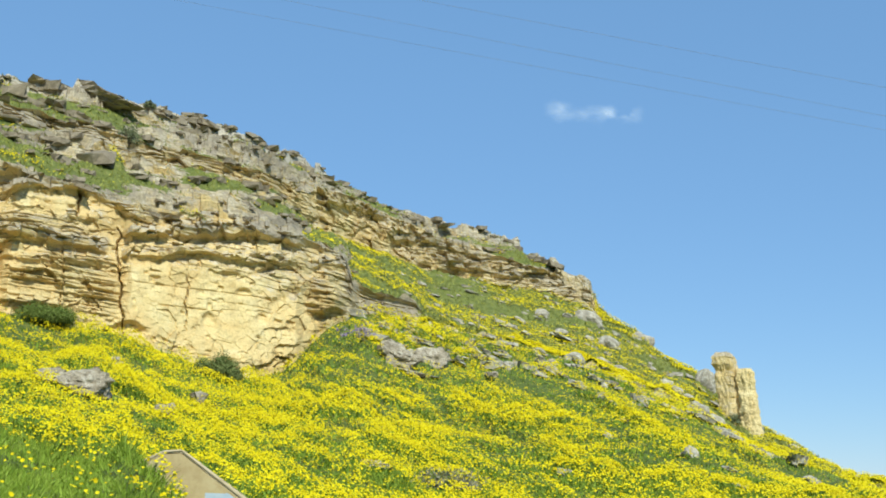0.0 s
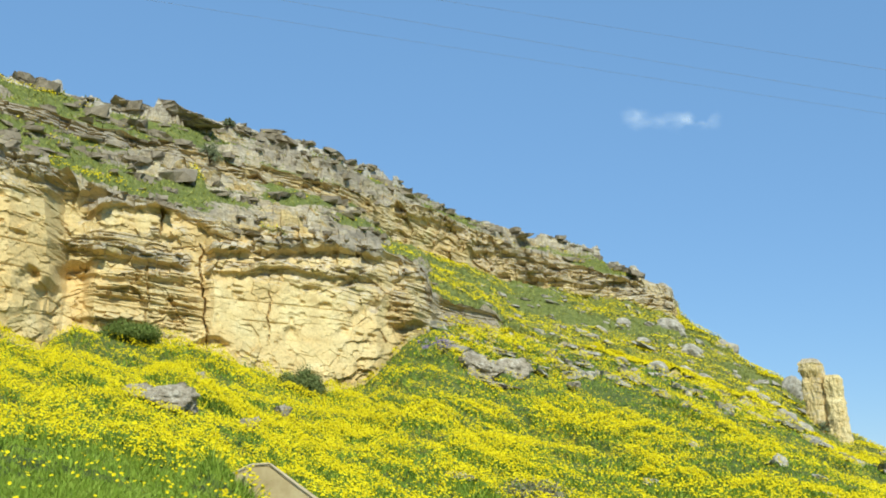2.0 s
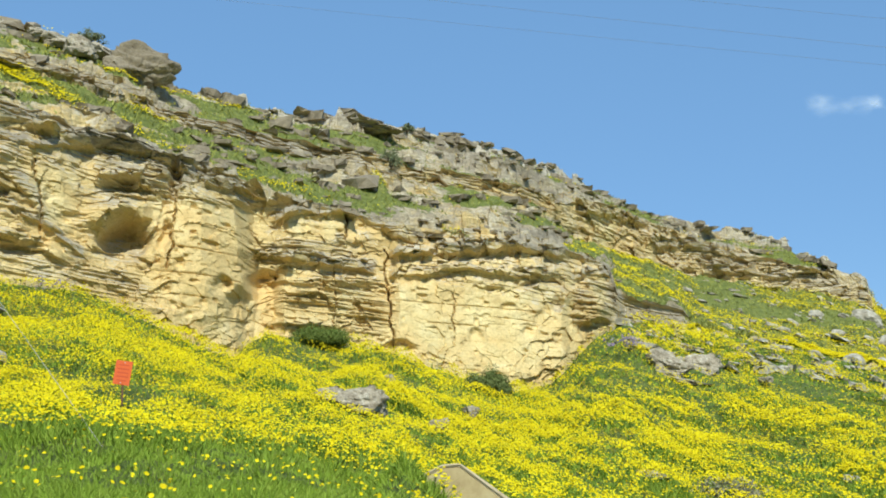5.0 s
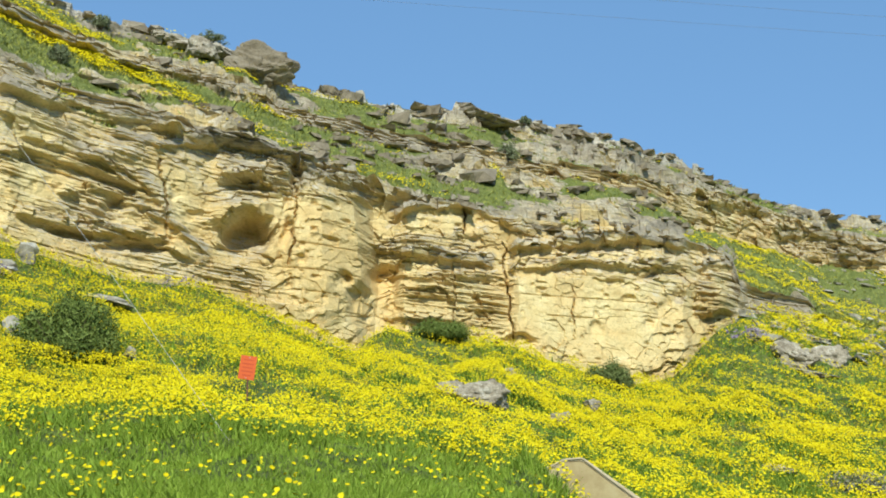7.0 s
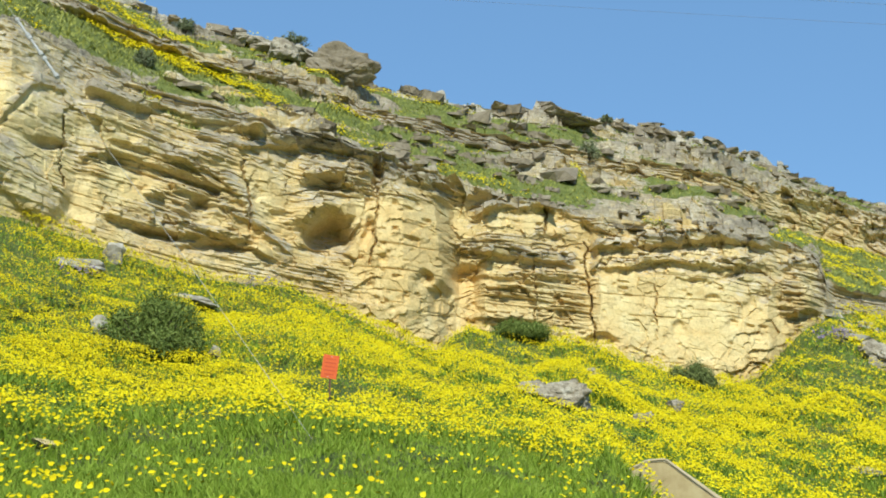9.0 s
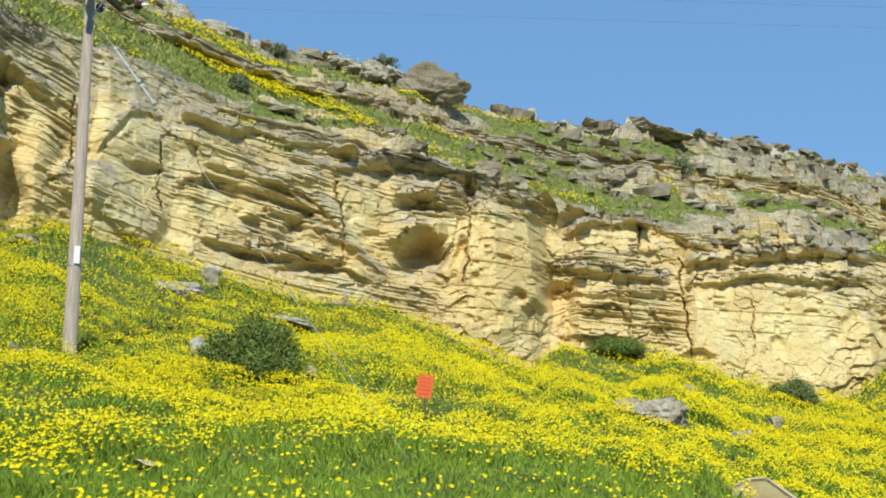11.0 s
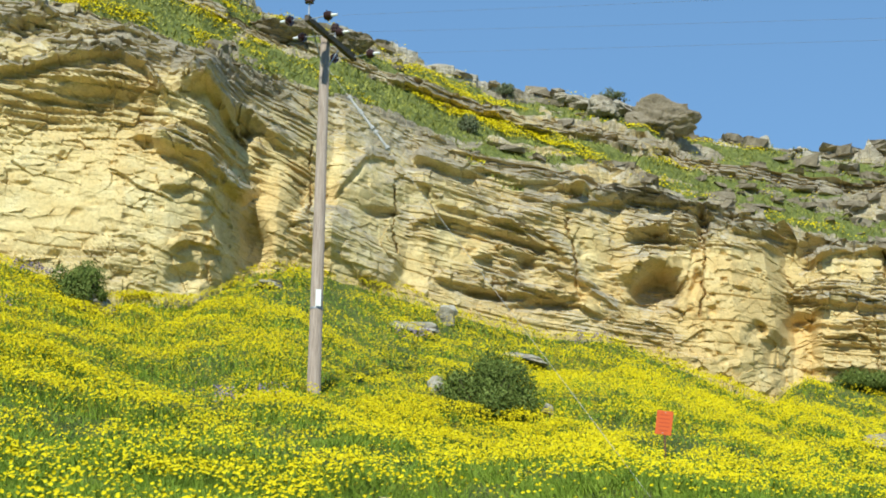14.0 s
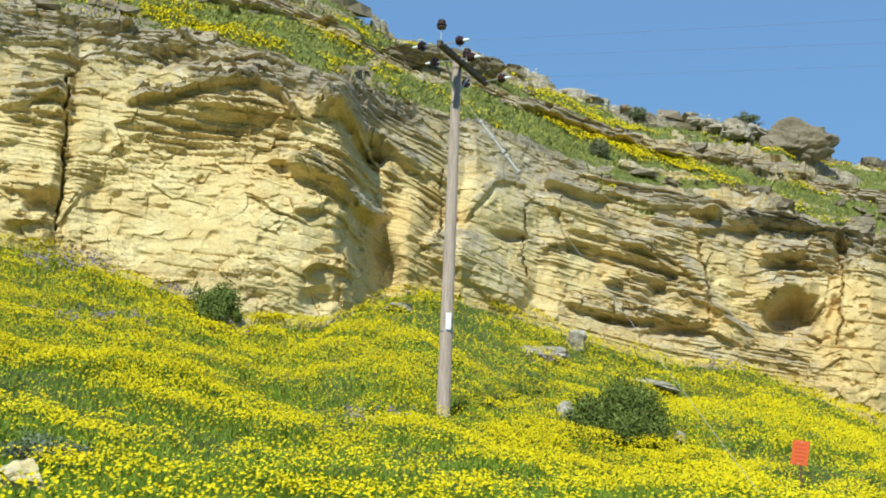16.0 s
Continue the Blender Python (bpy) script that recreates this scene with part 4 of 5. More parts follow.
def build_meadow():
    for n, low, high in ((200000, 0.0, 0.45), (90000, 0.4, 0.75), (55000, 0.7, 1.0)):
        az, r = sow(n, low, high)
        az, r = az[~bare(az, r)], r[~bare(az, r)]
        n = len(az)
        lush = bloom_at(az, r)
        h = (0.09 + 0.0003 * r) * rng.uniform(0.4, 1.25, n) * (0.6 + 0.5 * lush) + canopy(az, r) * rng.uniform(0.4, 0.9, n) * (0.15 + 0.85 * lush)
        blade_mesh("grass", place(az, r, ground_height(az, r) - 0.03), h, (0.0022 + 0.0007 * r) * rng.uniform(0.5, 1.3, n), HERB, "fresh green meadow grass and leaves on the slope", "grass", 0.5)
    for n, low, high, sides, rise_span in ((100000, 0.0, 0.4, 6, 3.0), (300000, 0.35, 0.72, 4, 3.6), (420000, 0.66, 1.0, 3, 4.3)):
        az, r = sow(n, low, high)
        az, r = az[~bare(az, r)], r[~bare(az, r)]
        lush, tall = bloom_at(az, r), canopy(az, r)
        crown = np.clip((tall - 0.10) / 0.22, 0, 1)
        size = np.maximum(0.0235, np.where(r > 40, 0.00078, 0.00080) * r)
        # share of the ground that the heads shall cover, over the share that all of them would
        cover = lush ** curve(r, (14, 2.6), (26, 1.5)) * (curve(r, (12, 0.25), (24, 1.1), (40, 1.6)) + curve(r, (12, 1.9), (24, 2.6), (40, 2.8)) * crown)
        keep = rng.uniform(0.0, 1.0, len(az)) < np.maximum(cover * curve(az, (-15, 0.6), (6, 0.75), (13, 1)), 0.06) / (n / (82.5 * rise_span) * 6200 * (size / r) ** 2)
        az, r, tall, lush, size = az[keep], r[keep], tall[keep], lush[keep], size[keep]
        z = ground_height(az, r) + 0.12 + 0.0012 * r + tall * (0.15 + 0.85 * lush) + rng.uniform(-0.08, 0.08, len(az))
        head_mesh("yellow_flowers", place(az, r, z), size * rng.uniform(0.7, 1.3, len(az)), PETAL, "bright yellow daisy heads crowding the green slope", "flowers", sides)


build_meadow()


def build_mauve():
    """Faded mauve blossom in drifts between the yellow."""
    drifts = [(56.5, 11.5, 2.5, 0.5), (52.0, 10.8, 1.5, 0.3), (55.0, 9.2, 3.0, 0.25), (28.4, 8.5, 0.9, 0.3), (3.8, 6.1, 0.9, 0.3), (43.5, 5.6, 2.2, 0.25), (36.0, 8.6, 1.2, 0.25)]
    az, r = sow(260000, 0.2, 1.0)
    el = np.degrees(np.arctan2(ground_height(az, r) - EYE, r))
    keep = rng.uniform(0.15, 1.0, len(az)) < spots(az, el, drifts) * np.clip(0.6 + fractal(az * 2, r / 1.5, 401, 2), 0, 1)
    az, r = az[keep], r[keep]
    head_mesh("mauve_flowers", place(az, r, ground_height(az, r) + 0.8 * canopy(az, r) + rng.uniform(0.2, 0.42, len(az))), 0.0009 * r * rng.uniform(0.7, 1.4, len(az)), MAUVE, "faded mauve blossom in drifts between yellow flowers", "flowers", 4)


build_mauve()


def build_slope_plants():
    """Grass and flowers on the ledges and on the slope under the end of the cliff."""
    want = np.clip(cliff_green * 1.2, 0, 1)
    wide = np.clip(np.gradient(CLIFF_AZ) / 0.058, 1, 2.5)[None]

    def scatter(chance):
        i, j = np.nonzero(rng.uniform(0, 1, want.shape) < chance * wide)
        i, j = np.minimum(i, want.shape[0] - 2), np.minimum(j, want.shape[1] - 2)
        u, v = rng.uniform(0, 1, (len(i), 1)), rng.uniform(0, 1, (len(i), 1))
        return (cliff_co[i, j] * (1 - u) + cliff_co[i, j + 1] * u) * (1 - v) + (cliff_co[i + 1, j] * (1 - u) + cliff_co[i + 1, j + 1] * u) * v

    base = scatter(want * np.where(cliff_meadow > 0.5, 0.24, 0.17))
    blade_mesh("grass", base - (0, 0, 0.03), 0.19 * rng.uniform(0.4, 1.2, len(base)), 0.07 * rng.uniform(0.6, 1.3, len(base)), OLIVE, "tufts of olive green grass on the rocky ledges", "grass", 0.6)
    x, y = cliff_co[..., 0], cliff_co[..., 1]
    patch = fractal(x / 8, y / 5 + cliff_co[..., 2] / 3, 151, 3) + 0.6 * fractal(x / 1.2, y / 1.2, 157, 2)
    dense = np.where(cliff_meadow > 0.5, np.clip(0.66 + 1.2 * patch, 0, 1) * 1.1, np.clip(patch * 0.55 + 0.16, 0, 1) * 1.0 * np.clip(cliff_grassy, 0, 1) + np.where(cliff_az > 26, 0.45, 0.16) * np.clip(patch + np.where(cliff_az > 26, 0.1, -0.1), 0, 1) * want)
    base = scatter(dense) + (0, 0, 0.2)
    head_mesh("yellow_flowers", base, 0.046 * rng.uniform(0.7, 1.25, len(base)), PETAL, "yellow flowers on ledges between the rocks", "flowers", 4)


build_slope_plants()



# ---------------------------------------------------------------- broken slabs on the ledges and the ridge
def build_rubble(label, idx, mat, lift, big, lean):
    """Broken slabs half sunk at the chosen places, all leaning one way down the slope."""
    p = cliff_co[idx[:, 0], idx[:, 1]] if idx.shape[1] == 2 else idx
    n = len(p)
    cube = np.array([(x, y, z) for x in (-1, 0, 1) for y in (-1, 0, 1) for z in (-1, 1)], float)
    order = {tuple(c): k for k, c in enumerate(cube.astype(int))}
    quads = []
    for x in (-1, 0):
        for y in (-1, 0):
            quads.append([order[x, y, 1], order[x + 1, y, 1], order[x + 1, y + 1, 1], order[x, y + 1, 1]])
            quads.append([order[x, y, -1], order[x, y + 1, -1], order[x + 1, y + 1, -1], order[x + 1, y, -1]])
    for t in (-1, 0):
        quads.append([order[t, -1, -1], order[t + 1, -1, -1], order[t + 1, -1, 1], order[t, -1, 1]])
        quads.append([order[t + 1, 1, -1], order[t, 1, -1], order[t, 1, 1], order[t + 1, 1, 1]])
        quads.append([order[-1, t + 1, -1], order[-1, t, -1], order[-1, t, 1], order[-1, t + 1, 1]])
        quads.append([order[1, t, -1], order[1, t + 1, -1], order[1, t + 1, 1], order[1, t, 1]])
    size = big * (0.15 + 0.28 * rng.uniform(0, 1, n) ** 2.0 + 0.25 * (rng.uniform(0, 1, n) > 0.93))
    shape = np.stack([size * rng.uniform(0.8, 2.0, n), size * rng.uniform(0.7, 1.3, n), size * rng.uniform(0.16, 0.46, n)], -1)
    v = cube[None] + rng.normal(0, 0.22, (n, len(cube), 3))
    v[..., :2] *= np.where(np.abs(cube[None, :, :1]) + np.abs(cube[None, :, 1:2]) > 1.5, 0.82, 1.08)
    v = v * shape[:, None]
    a = np.radians(rng.normal(0, 60, n) + 35)
    tip = rng.normal(lean, 0.14, n)
    x = v[..., 0] * np.cos(a)[:, None] - v[..., 1] * np.sin(a)[:, None]
    y = v[..., 0] * np.sin(a)[:, None] + v[..., 1] * np.cos(a)[:, None]
    z = v[..., 2] + x * tip[:, None] + y * rng.normal(0.0, 0.12, n)[:, None]
    co = np.stack([x, y, z], -1) + p[:, None] + np.array((0, 0, lift))
    f = (np.arange(n)[:, None, None] * len(cube) + np.array(quads)[None]).reshape(-1, 4)
    tagged(array_mesh("rubble", co.reshape(-1, 3), f, mat), label, "rocks", kind="stuff")


def pick_places(mask, n, weight=None):
    idx = np.argwhere(mask)
    w = None if weight is None else weight(cliff_az[idx[:, 0], idx[:, 1]])
    return idx[rng.choice(len(idx), n, replace=False, p=None if w is None else w / w.sum())]


upper = (cliff_zone == 4) & (cliff_az > -5.6)
ledges = (cliff_meadow < 0.5) & (cliff_grassy < 0.25) & ((cliff_zone == 2) | upper)
build_rubble("weathered grey slabs strewn along the ledges", pick_places(ledges & (cliff_az > -6.4), 480, lambda a: curve(a, (0, 1.0), (22, 1.0), (28, 0.25), (62, 0.3))), CRAG, -0.05, 1.0, -0.05)
build_rubble("bleached slabs along the crest of the ridge", pick_places(upper & (np.arange(len(cliff_zone))[:, None] > len(cliff_zone) - 12), 220, lambda a: curve(a, (25, 1.0), (28, 0.15), (62, 0.2))), CRAG, -0.14, 1.1, -0.12)
build_rubble("small pale slabs tilted in the flowery slope", pick_places((cliff_zone == 2) & (cliff_meadow > 0.5) & (cliff_az > -12), 230, lambda a: curve(a, (-12, 0.5), (-7, 1.0), (-2, 0.8), (1, 0.3), (4, 0.1))), PALE, -0.02, 0.62, -0.35)
low_az = rng.uniform(-15, 4, 170)
low_r = foot_r(low_az) * rng.uniform(0.72, 1.0, 170) ** 0.5
build_rubble("small pale slabs half hidden in yellow flowers", place(low_az, low_r, ground_height(low_az, low_r) + 0.12), PALE, 0.0, 0.9, -0.35)


# ---------------------------------------------------------------- loose rocks
def rock_data(name, seed, mat, chunky=1.0, detail=4, brow=0.0, rugged=0.0, groove=0.14):
    """A broken block: a lumpy ball cut by planes, then roughened along its beds."""
    rnd = random.Random(seed)
    bm = bmesh.new()
    bmesh.ops.create_icosphere(bm, subdivisions=detail, radius=0.5)
    cuts = []
    for k in range(14):
        d = Vector((rnd.gauss(0, 1), rnd.gauss(0, 1), rnd.gauss(0, 0.9))).normalized()
        cuts.append((d, rnd.uniform(0.22, 0.42)))
    off = Vector((rnd.uniform(0, 50), rnd.uniform(0, 50), rnd.uniform(0, 50)))
    for v in bm.verts:
        p = v.co.copy()
        for d, h in cuts:
            s = p.dot(d) - h
            if s > 0:
                p -= d * s * 0.98
        bed = math.floor(p.z * 7 + noise.noise(p * 3 + off))
        p += Vector((p.x, p.y, 0)) * (noise.noise(Vector((bed * 3.7, off.x, 0))) * 0.16 * chunky)
        p += p.normalized() * (noise.noise(p * 4 + off) * 0.05 * chunky ** 2 + noise.noise(p * 11 + off) * 0.025)
        if rugged:
            n1, n2 = noise.noise(p * 2.6 + off), noise.noise(Vector((p.x * 6, p.y * 6, p.z * 10)) + off)
            p += p.normalized() * rugged * (0.30 * n1 + 0.16 * n2 + 0.08 * noise.noise(p * 17 + off) - groove * max(0.0, 1 - abs((p.z * 6 + n1) % 1.0 - 0.5) * 9))
        p.x, p.y = p.x * (1 + brow * p.z), p.y * (1 + brow * p.z)
        v.co = p
    me = bpy.data.meshes.new(name)
    bm.to_mesh(me)
    bm.free()
    me.materials.append(mat)
    for f in me.polygons:
        f.use_smooth = False
    return me


ROCKS = [rock_data("rock", 100 + k, STONE, rugged=0.35, groove=0.03) for k in range(7)]
BOULDERS = [rock_data("boulder", 150 + k, STONE, 0.7, 5, 0.0, 0.35, 0.05) for k in range(3)]
SLABS = [rock_data("slab", 170 + k, PALE, 0.8, 3, 0.0, 0.3, 0.03) for k in range(6)]
CREAMS = [rock_data("rock", 190 + k, ROCK, 0.8, 4, 0.0, 0.35, 0.05) for k in range(3)]
CRAGS = [rock_data("crag", 200 + k, CRAG, 1.2, 5, 0.40, 0.42, 0.12) for k in range(4)]


def lay_rock(name, az, el, wide, high, label, meshes, group="", deep=0.9, sink=0.3, tip=0.0, category="rock", lift=0.0):
    rnd = random.Random(int(az * 100 + el * 7 + 999))
    p = spot(az, el - high * 0.3)
    r = math.hypot(p.x, p.y)
    w, h = wide * r * 0.0175 * 1.25, high * r * 0.0175 * 1.45
    ob = new(name, rnd.choice(meshes))
    turn = pose(0, 0, 0, 0, tip if tip else rnd.uniform(-6, 14), az + rnd.uniform(-18, 18))
    ob.matrix_world = Matrix.Translation(p + Vector((0, 0, h * (0.5 - sink) + lift))) @ turn @ Matrix.Diagonal((w, w * deep, h, 1))
    return tagged(ob, label, category, group)


for az, el, w, h in ((14.9, 3.95, 2.1, 1.35), (16.4, 4.3, 1.3, 0.7)):
    lay_rock("boulder", az, el, w, h, "large weathered grey boulder capped with grass among flowers", BOULDERS, tip=3, sink=0.3, lift=0.1)
for az, el, w, h in ((10.47, 3.55, 0.85, 0.5), (11.85, 2.85, 1.05, 0.62), (13.94, 4.95, 0.6, 0.4), (2.92, 0.69, 1.48, 0.34), (-2.05, 4.69, 0.74, 0.34)):
    lay_rock("rock", az, el, w, h, "pale grey stone half sunk among yellow flowers", ROCKS, "stones in the meadow", sink=0.2, lift=0.12)
for az, el, w, h in ((2.0, 5.75, 2.2, 1.3), (0.35, 5.6, 1.6, 1.15), (1.2, 6.4, 1.6, 0.3), (1.03, 4.9, 2.0, 0.2)):
    lay_rock("boulder", az, el, w, h, "fallen brown-grey limestone block on the green slope", BOULDERS, "fallen blocks", tip=12, sink=0.42)
for az, el, w, h in ((-3.28, 7.31, 0.74, 0.3), (-4.27, 7.56, 0.74, 0.39), (-3.03, 6.45, 0.64, 0.25), (-4.14, 5.97, 0.64, 0.3), (-4.75, 5.48, 0.74, 0.39), (-5.61, 5.72, 0.99, 0.62),
                     (-6.24, 7.43, 1.38, 0.54), (-7.08, 6.33, 0.99, 0.49), (-5.13, 6.7, 0.74, 0.3), (-8.55, 6.57, 0.99, 0.64), (-6.93, 4.02, 0.64, 0.3), (-7.34, 3.71, 0.49, 0.25),
                     (-8.74, 3.9, 0.74, 0.34), (-9.34, 4.05, 0.74, 0.39), (-9.66, 4.62, 0.59, 0.39), (-2.91, 5.35, 0.64, 0.25), (-4.5, 5.06, 0.49, 0.2), (-1.67, 6.94, 0.54, 0.25),
                     (-2.41, 6.45, 0.49, 0.2), (-1.22, 7.06, 0.54, 0.2)):
    lay_rock("rock", az, el, w, h, "tilted grey limestone slab on the flowery slope", SLABS, "slabs on the slope", tip=24, sink=0.55)
for az, el, w, h in ((-7.15, 2.29, 0.64, 0.44), (-10.64, 1.64, 0.89, 0.74), (-5.4, 0.65, 1.08, 0.39), (-12.66, 0.2, 0.69, 0.34), (-15.52, 0.5, 0.99, 0.34), (-10.88, 3.49, 0.99, 0.64),
                     (-11.62, 3.02, 0.99, 0.49), (-7.88, 2.94, 0.54, 0.22), (-12.21, 0.89, 0.74, 0.25), (-17.32, 0.56, 0.59, 0.25), (-14.78, 1.84, 0.49, 0.25), (-11.1, 4.69, 0.99, 0.84),
                     (-13.43, 2.71, 0.64, 0.3), (-6.35, 6.46, 0.59, 0.3), (-5.38, 7.44, 0.49, 0.25), (-7.67, 5.11, 0.74, 0.3), (-3.65, 6.7, 0.54, 0.22), (-6.83, 5.48, 0.64, 0.3),
                     (-10.18, 4.26, 0.74, 0.34), (-10.53, 3.9, 0.84, 0.34)):
    lay_rock("rock", az, el, w, h, "pale grey rock lying in the green slope", SLABS, "slabs on the slope", tip=22, sink=0.45)
for az, el, w, h in ((36.34, 9.47, 2.22, 0.5), (31.3, 8.12, 2.22, 0.44), (50.0, 9.85, 1.9, 0.75), (42.32, 11.11, 0.99, 0.34), (42.54, 11.06, 1.48, 0.34)):
    lay_rock("rock", az, el, w, h, "long low slab of pale limestone between flowers", SLABS, "stones in the meadow", tip=5, sink=0.42, lift=0.05)
for az, el, w, h in ((34.69, 9.85, 0.99, 0.94), (35.11, 6.68, 0.79, 0.69), (30.23, 5.79, 0.59, 0.64)):
    lay_rock("rock", az, el, w, h, "upright pale grey stone among yellow flowers", SLABS, "stones in the meadow", lift=0.06)
for az, el, w, h in ((57.87, 2.79, 2.46, 1.23), (37.0, 1.75, 1.0, 0.34)):
    lay_rock("rock", az, el, w, h, "cream limestone boulder in the grass", CREAMS, "stones in the meadow", lift=0.06)
for az, el, w, h in ((25.3, 18.25, 2.5, 1.8), (42.3, 21.9, 2.4, 0.7), (39.4, 21.6, 2.2, 1.05), (14.67, 16.0, 2.4, 0.42)):
    lay_rock("crag", az, el, w, h, "overhanging grey crag on the skyline of the ridge", CRAGS, "crags on the ridge", 0.8, 0.40, 11, "crag")
for az, el, w, h in ((26.68, 18.72, 1.48, 0.9), (27.79, 18.85, 1.48, 0.9), (28.78, 19.12, 1.23, 0.6), (30.79, 17.99, 1.48, 0.44), (29.53, 19.3, 0.99, 0.45)):
    lay_rock("boulder", az, el, w, h, "rounded whitish boulder along the ridge top", ROCKS, "boulders on the ridge")


# ---------------------------------------------------------------- rock pillar
def build_pillar():
    thing = tagged(new("rock_pillar"), "freestanding cream limestone pillar split into two columns", "rock pillar")
    base = spot(-12.55, 2.75)
    r = math.hypot(base.x, base.y)
    thing.location = base
    deg = r * 0.0175
    # bearing offset, width, height, seed, profile of widths from foot to head
    columns = (("tall_column", 0.36, 0.80, 3.05, 5, ((0, 0.95), (0.25, 0.72), (0.5, 0.86), (0.7, 0.95), (0.78, 0.82), (0.86, 1.18), (0.94, 1.16), (1.0, 0.6)), PILLAR, "taller column with a rounded grey head"),
               ("shoulder", 0.02, 0.42, 2.72, 7, ((0, 1.1), (0.3, 0.9), (0.7, 1.05), (0.92, 1.0), (1.0, 0.5)), PILLAR, "narrow shoulder behind the head"),
               ("short_column", -0.50, 0.74, 2.35, 9, ((0, 1.25), (0.2, 1.16), (0.62, 1.0), (0.68, 0.82), (0.76, 0.9), (0.95, 0.85), (1.0, 0.6)), ROCK, "squarer cream column split off by a crack"))
    for name, da, w, h, seed, widths, mat, label in columns:
        bm = bmesh.new()
        W, H = w * deg, h * deg
        bmesh.ops.create_cone(bm, cap_ends=True, segments=64, radius1=0.5, radius2=0.5, depth=1.0)
        bmesh.ops.subdivide_edges(bm, edges=[e for e in bm.edges if abs(e.verts[0].co.z - e.verts[1].co.z) > 0.5], cuts=90)
        off = Vector((seed * 3.1, seed, 0))
        for v in bm.verts:
            t = v.co.z + 0.5
            a = math.atan2(v.co.y, v.co.x)
            square = 1 / max(abs(math.cos(a + 0.3)), abs(math.sin(a + 0.3))) ** 0.6
            bed = math.floor(t * 17 + noise.noise(Vector((a, t * 4, seed))) * 0.6)
            ring = Vector((math.cos(a), math.sin(a), 0))
            swell = float(np.interp(t, [q[0] for q in widths], [q[1] for q in widths]))
            swell *= 1.0 + 0.13 * noise.noise(Vector((bed * 2.3, seed, a * 0.6))) + 0.20 * noise.noise(ring * 1.5 + Vector((0, 0, t * 4)) + off)
            swell += 0.06 * noise.noise(ring * 9 + Vector((0, 0, t * 30)) + off) + 0.13 * noise.noise(ring * 4 + Vector((0, 0, t * 14)) + off)
            v.co.x, v.co.y = v.co.x * square * swell * W, v.co.y * square * swell * W
            v.co.z = -0.8 + t * (H + 0.8)
            v.co += Vector((-0.07 * v.co.z - da * deg, 0.25 if name == "shoulder" else 0, 0))
        part(name, bm, mat, thing, label)
    thing.rotation_euler = (0, 0, radians(-12.5))


build_pillar()


# ---------------------------------------------------------------- shrubs
def build_shrub(name, az, el, wide, high, n, label, mat=SHRUB, leaf=0.09, loose=1.0):
    p = spot(az, el - high * 0.45)
    r = math.hypot(p.x, p.y)
    W, H = wide * r * 0.0175 * 0.52, high * r * 0.0175 * 1.15
    thing = tagged(new(name), label, "shrub")
    thing.location = p
    rnd = np.random.default_rng(int(abs(az) * 100) + n)
    bm = bmesh.new()
    for k in range(9):
        a = rnd.uniform(0, 2 * np.pi)
        rod(bm, (0, 0, -0.15), (math.cos(a) * W * 0.55, math.sin(a) * W * 0.55, H * rnd.uniform(0.35, 0.7)), 0.03, 0.008, 5)
    part("stems", bm, TWIG, thing, "thin brown stems")
    lobes = []
    for k in range(34):
        x, y = rnd.uniform(-0.74, 0.74), rnd.uniform(-0.6, 0.6)
        lobes.append((x * W, y * W, rnd.uniform(0.12, 0.78) * H * (1 - 0.9 * (x * x + 0.5 * y * y)), rnd.uniform(0.14, 0.38)))
    pick = rnd.integers(0, len(lobes), n)
    L = np.array(lobes)[pick]
    d = rnd.normal(0, 1, (n, 3))
    d /= np.linalg.norm(d, axis=1)[:, None]
    rad = L[:, 3:] * rnd.uniform(0.35, 1.3, (n, 1)) ** 0.6 * loose
    c = L[:, :3] + d * rad * np.array((W, W, H * 0.85))
    c[:, 2] = np.maximum(c[:, 2], 0.02)
    u = rnd.normal(0, 1, (n, 3)) + (0, 0, 0.8)
    u /= np.linalg.norm(u, axis=1)[:, None]
    v = np.cross(u, d)
    v /= np.linalg.norm(v, axis=1)[:, None] + 1e-6
    s = leaf * rnd.uniform(0.6, 1.3, (n, 1))
    co = np.stack([c - u * s, c + v * s * 0.3, c + u * s, c - v * s * 0.3], 1).reshape(-1, 3)
    f = np.arange(n * 4).reshape(n, 4)
    crown = array_mesh("crown", co, f, mat)
    crown.parent = thing


build_shrub("shrub", 32.99, 6.6, 4.4, 2.6, 26000, "dense dark green shrub standing among yellow flowers", leaf=0.055, loose=1.2)
build_shrub("shrub", 50.6, 10.6, 3.0, 1.8, 12000, "dark green bush at the foot of the cliff", leaf=0.06)
build_shrub("shrub", 17.06, 7.0, 2.7, 0.85, 12000, "dark green bush against the cream cliff foot", leaf=0.06, loose=1.3)
build_shrub("shrub", 9.74, 4.95, 2.0, 1.1, 14000, "olive green bush under the smooth cliff face", OLIVEBUSH, leaf=0.06, loose=1.15)
for az, el, w, h in ((27.25, 19.3, 1.4, 0.5), (32.08, 19.65, 0.9, 0.5), (13.15, 16.0, 0.55, 0.3), (13.93, 14.78, 1.08, 0.84), (33.76, 18.27, 0.99, 0.84), (-12.27, 2.95, 0.74, 0.4)):
    build_shrub("shrub", az, el, w, h, 1600, "small grey-green bush rooted among the ridge rocks", SCRUB, leaf=0.07, loose=1.15)
BRUSH = material("dry_brush", leafy((0.16, 0.15, 0.09), (0.26, 0.25, 0.15), (0.36, 0.34, 0.22)), 0.8)
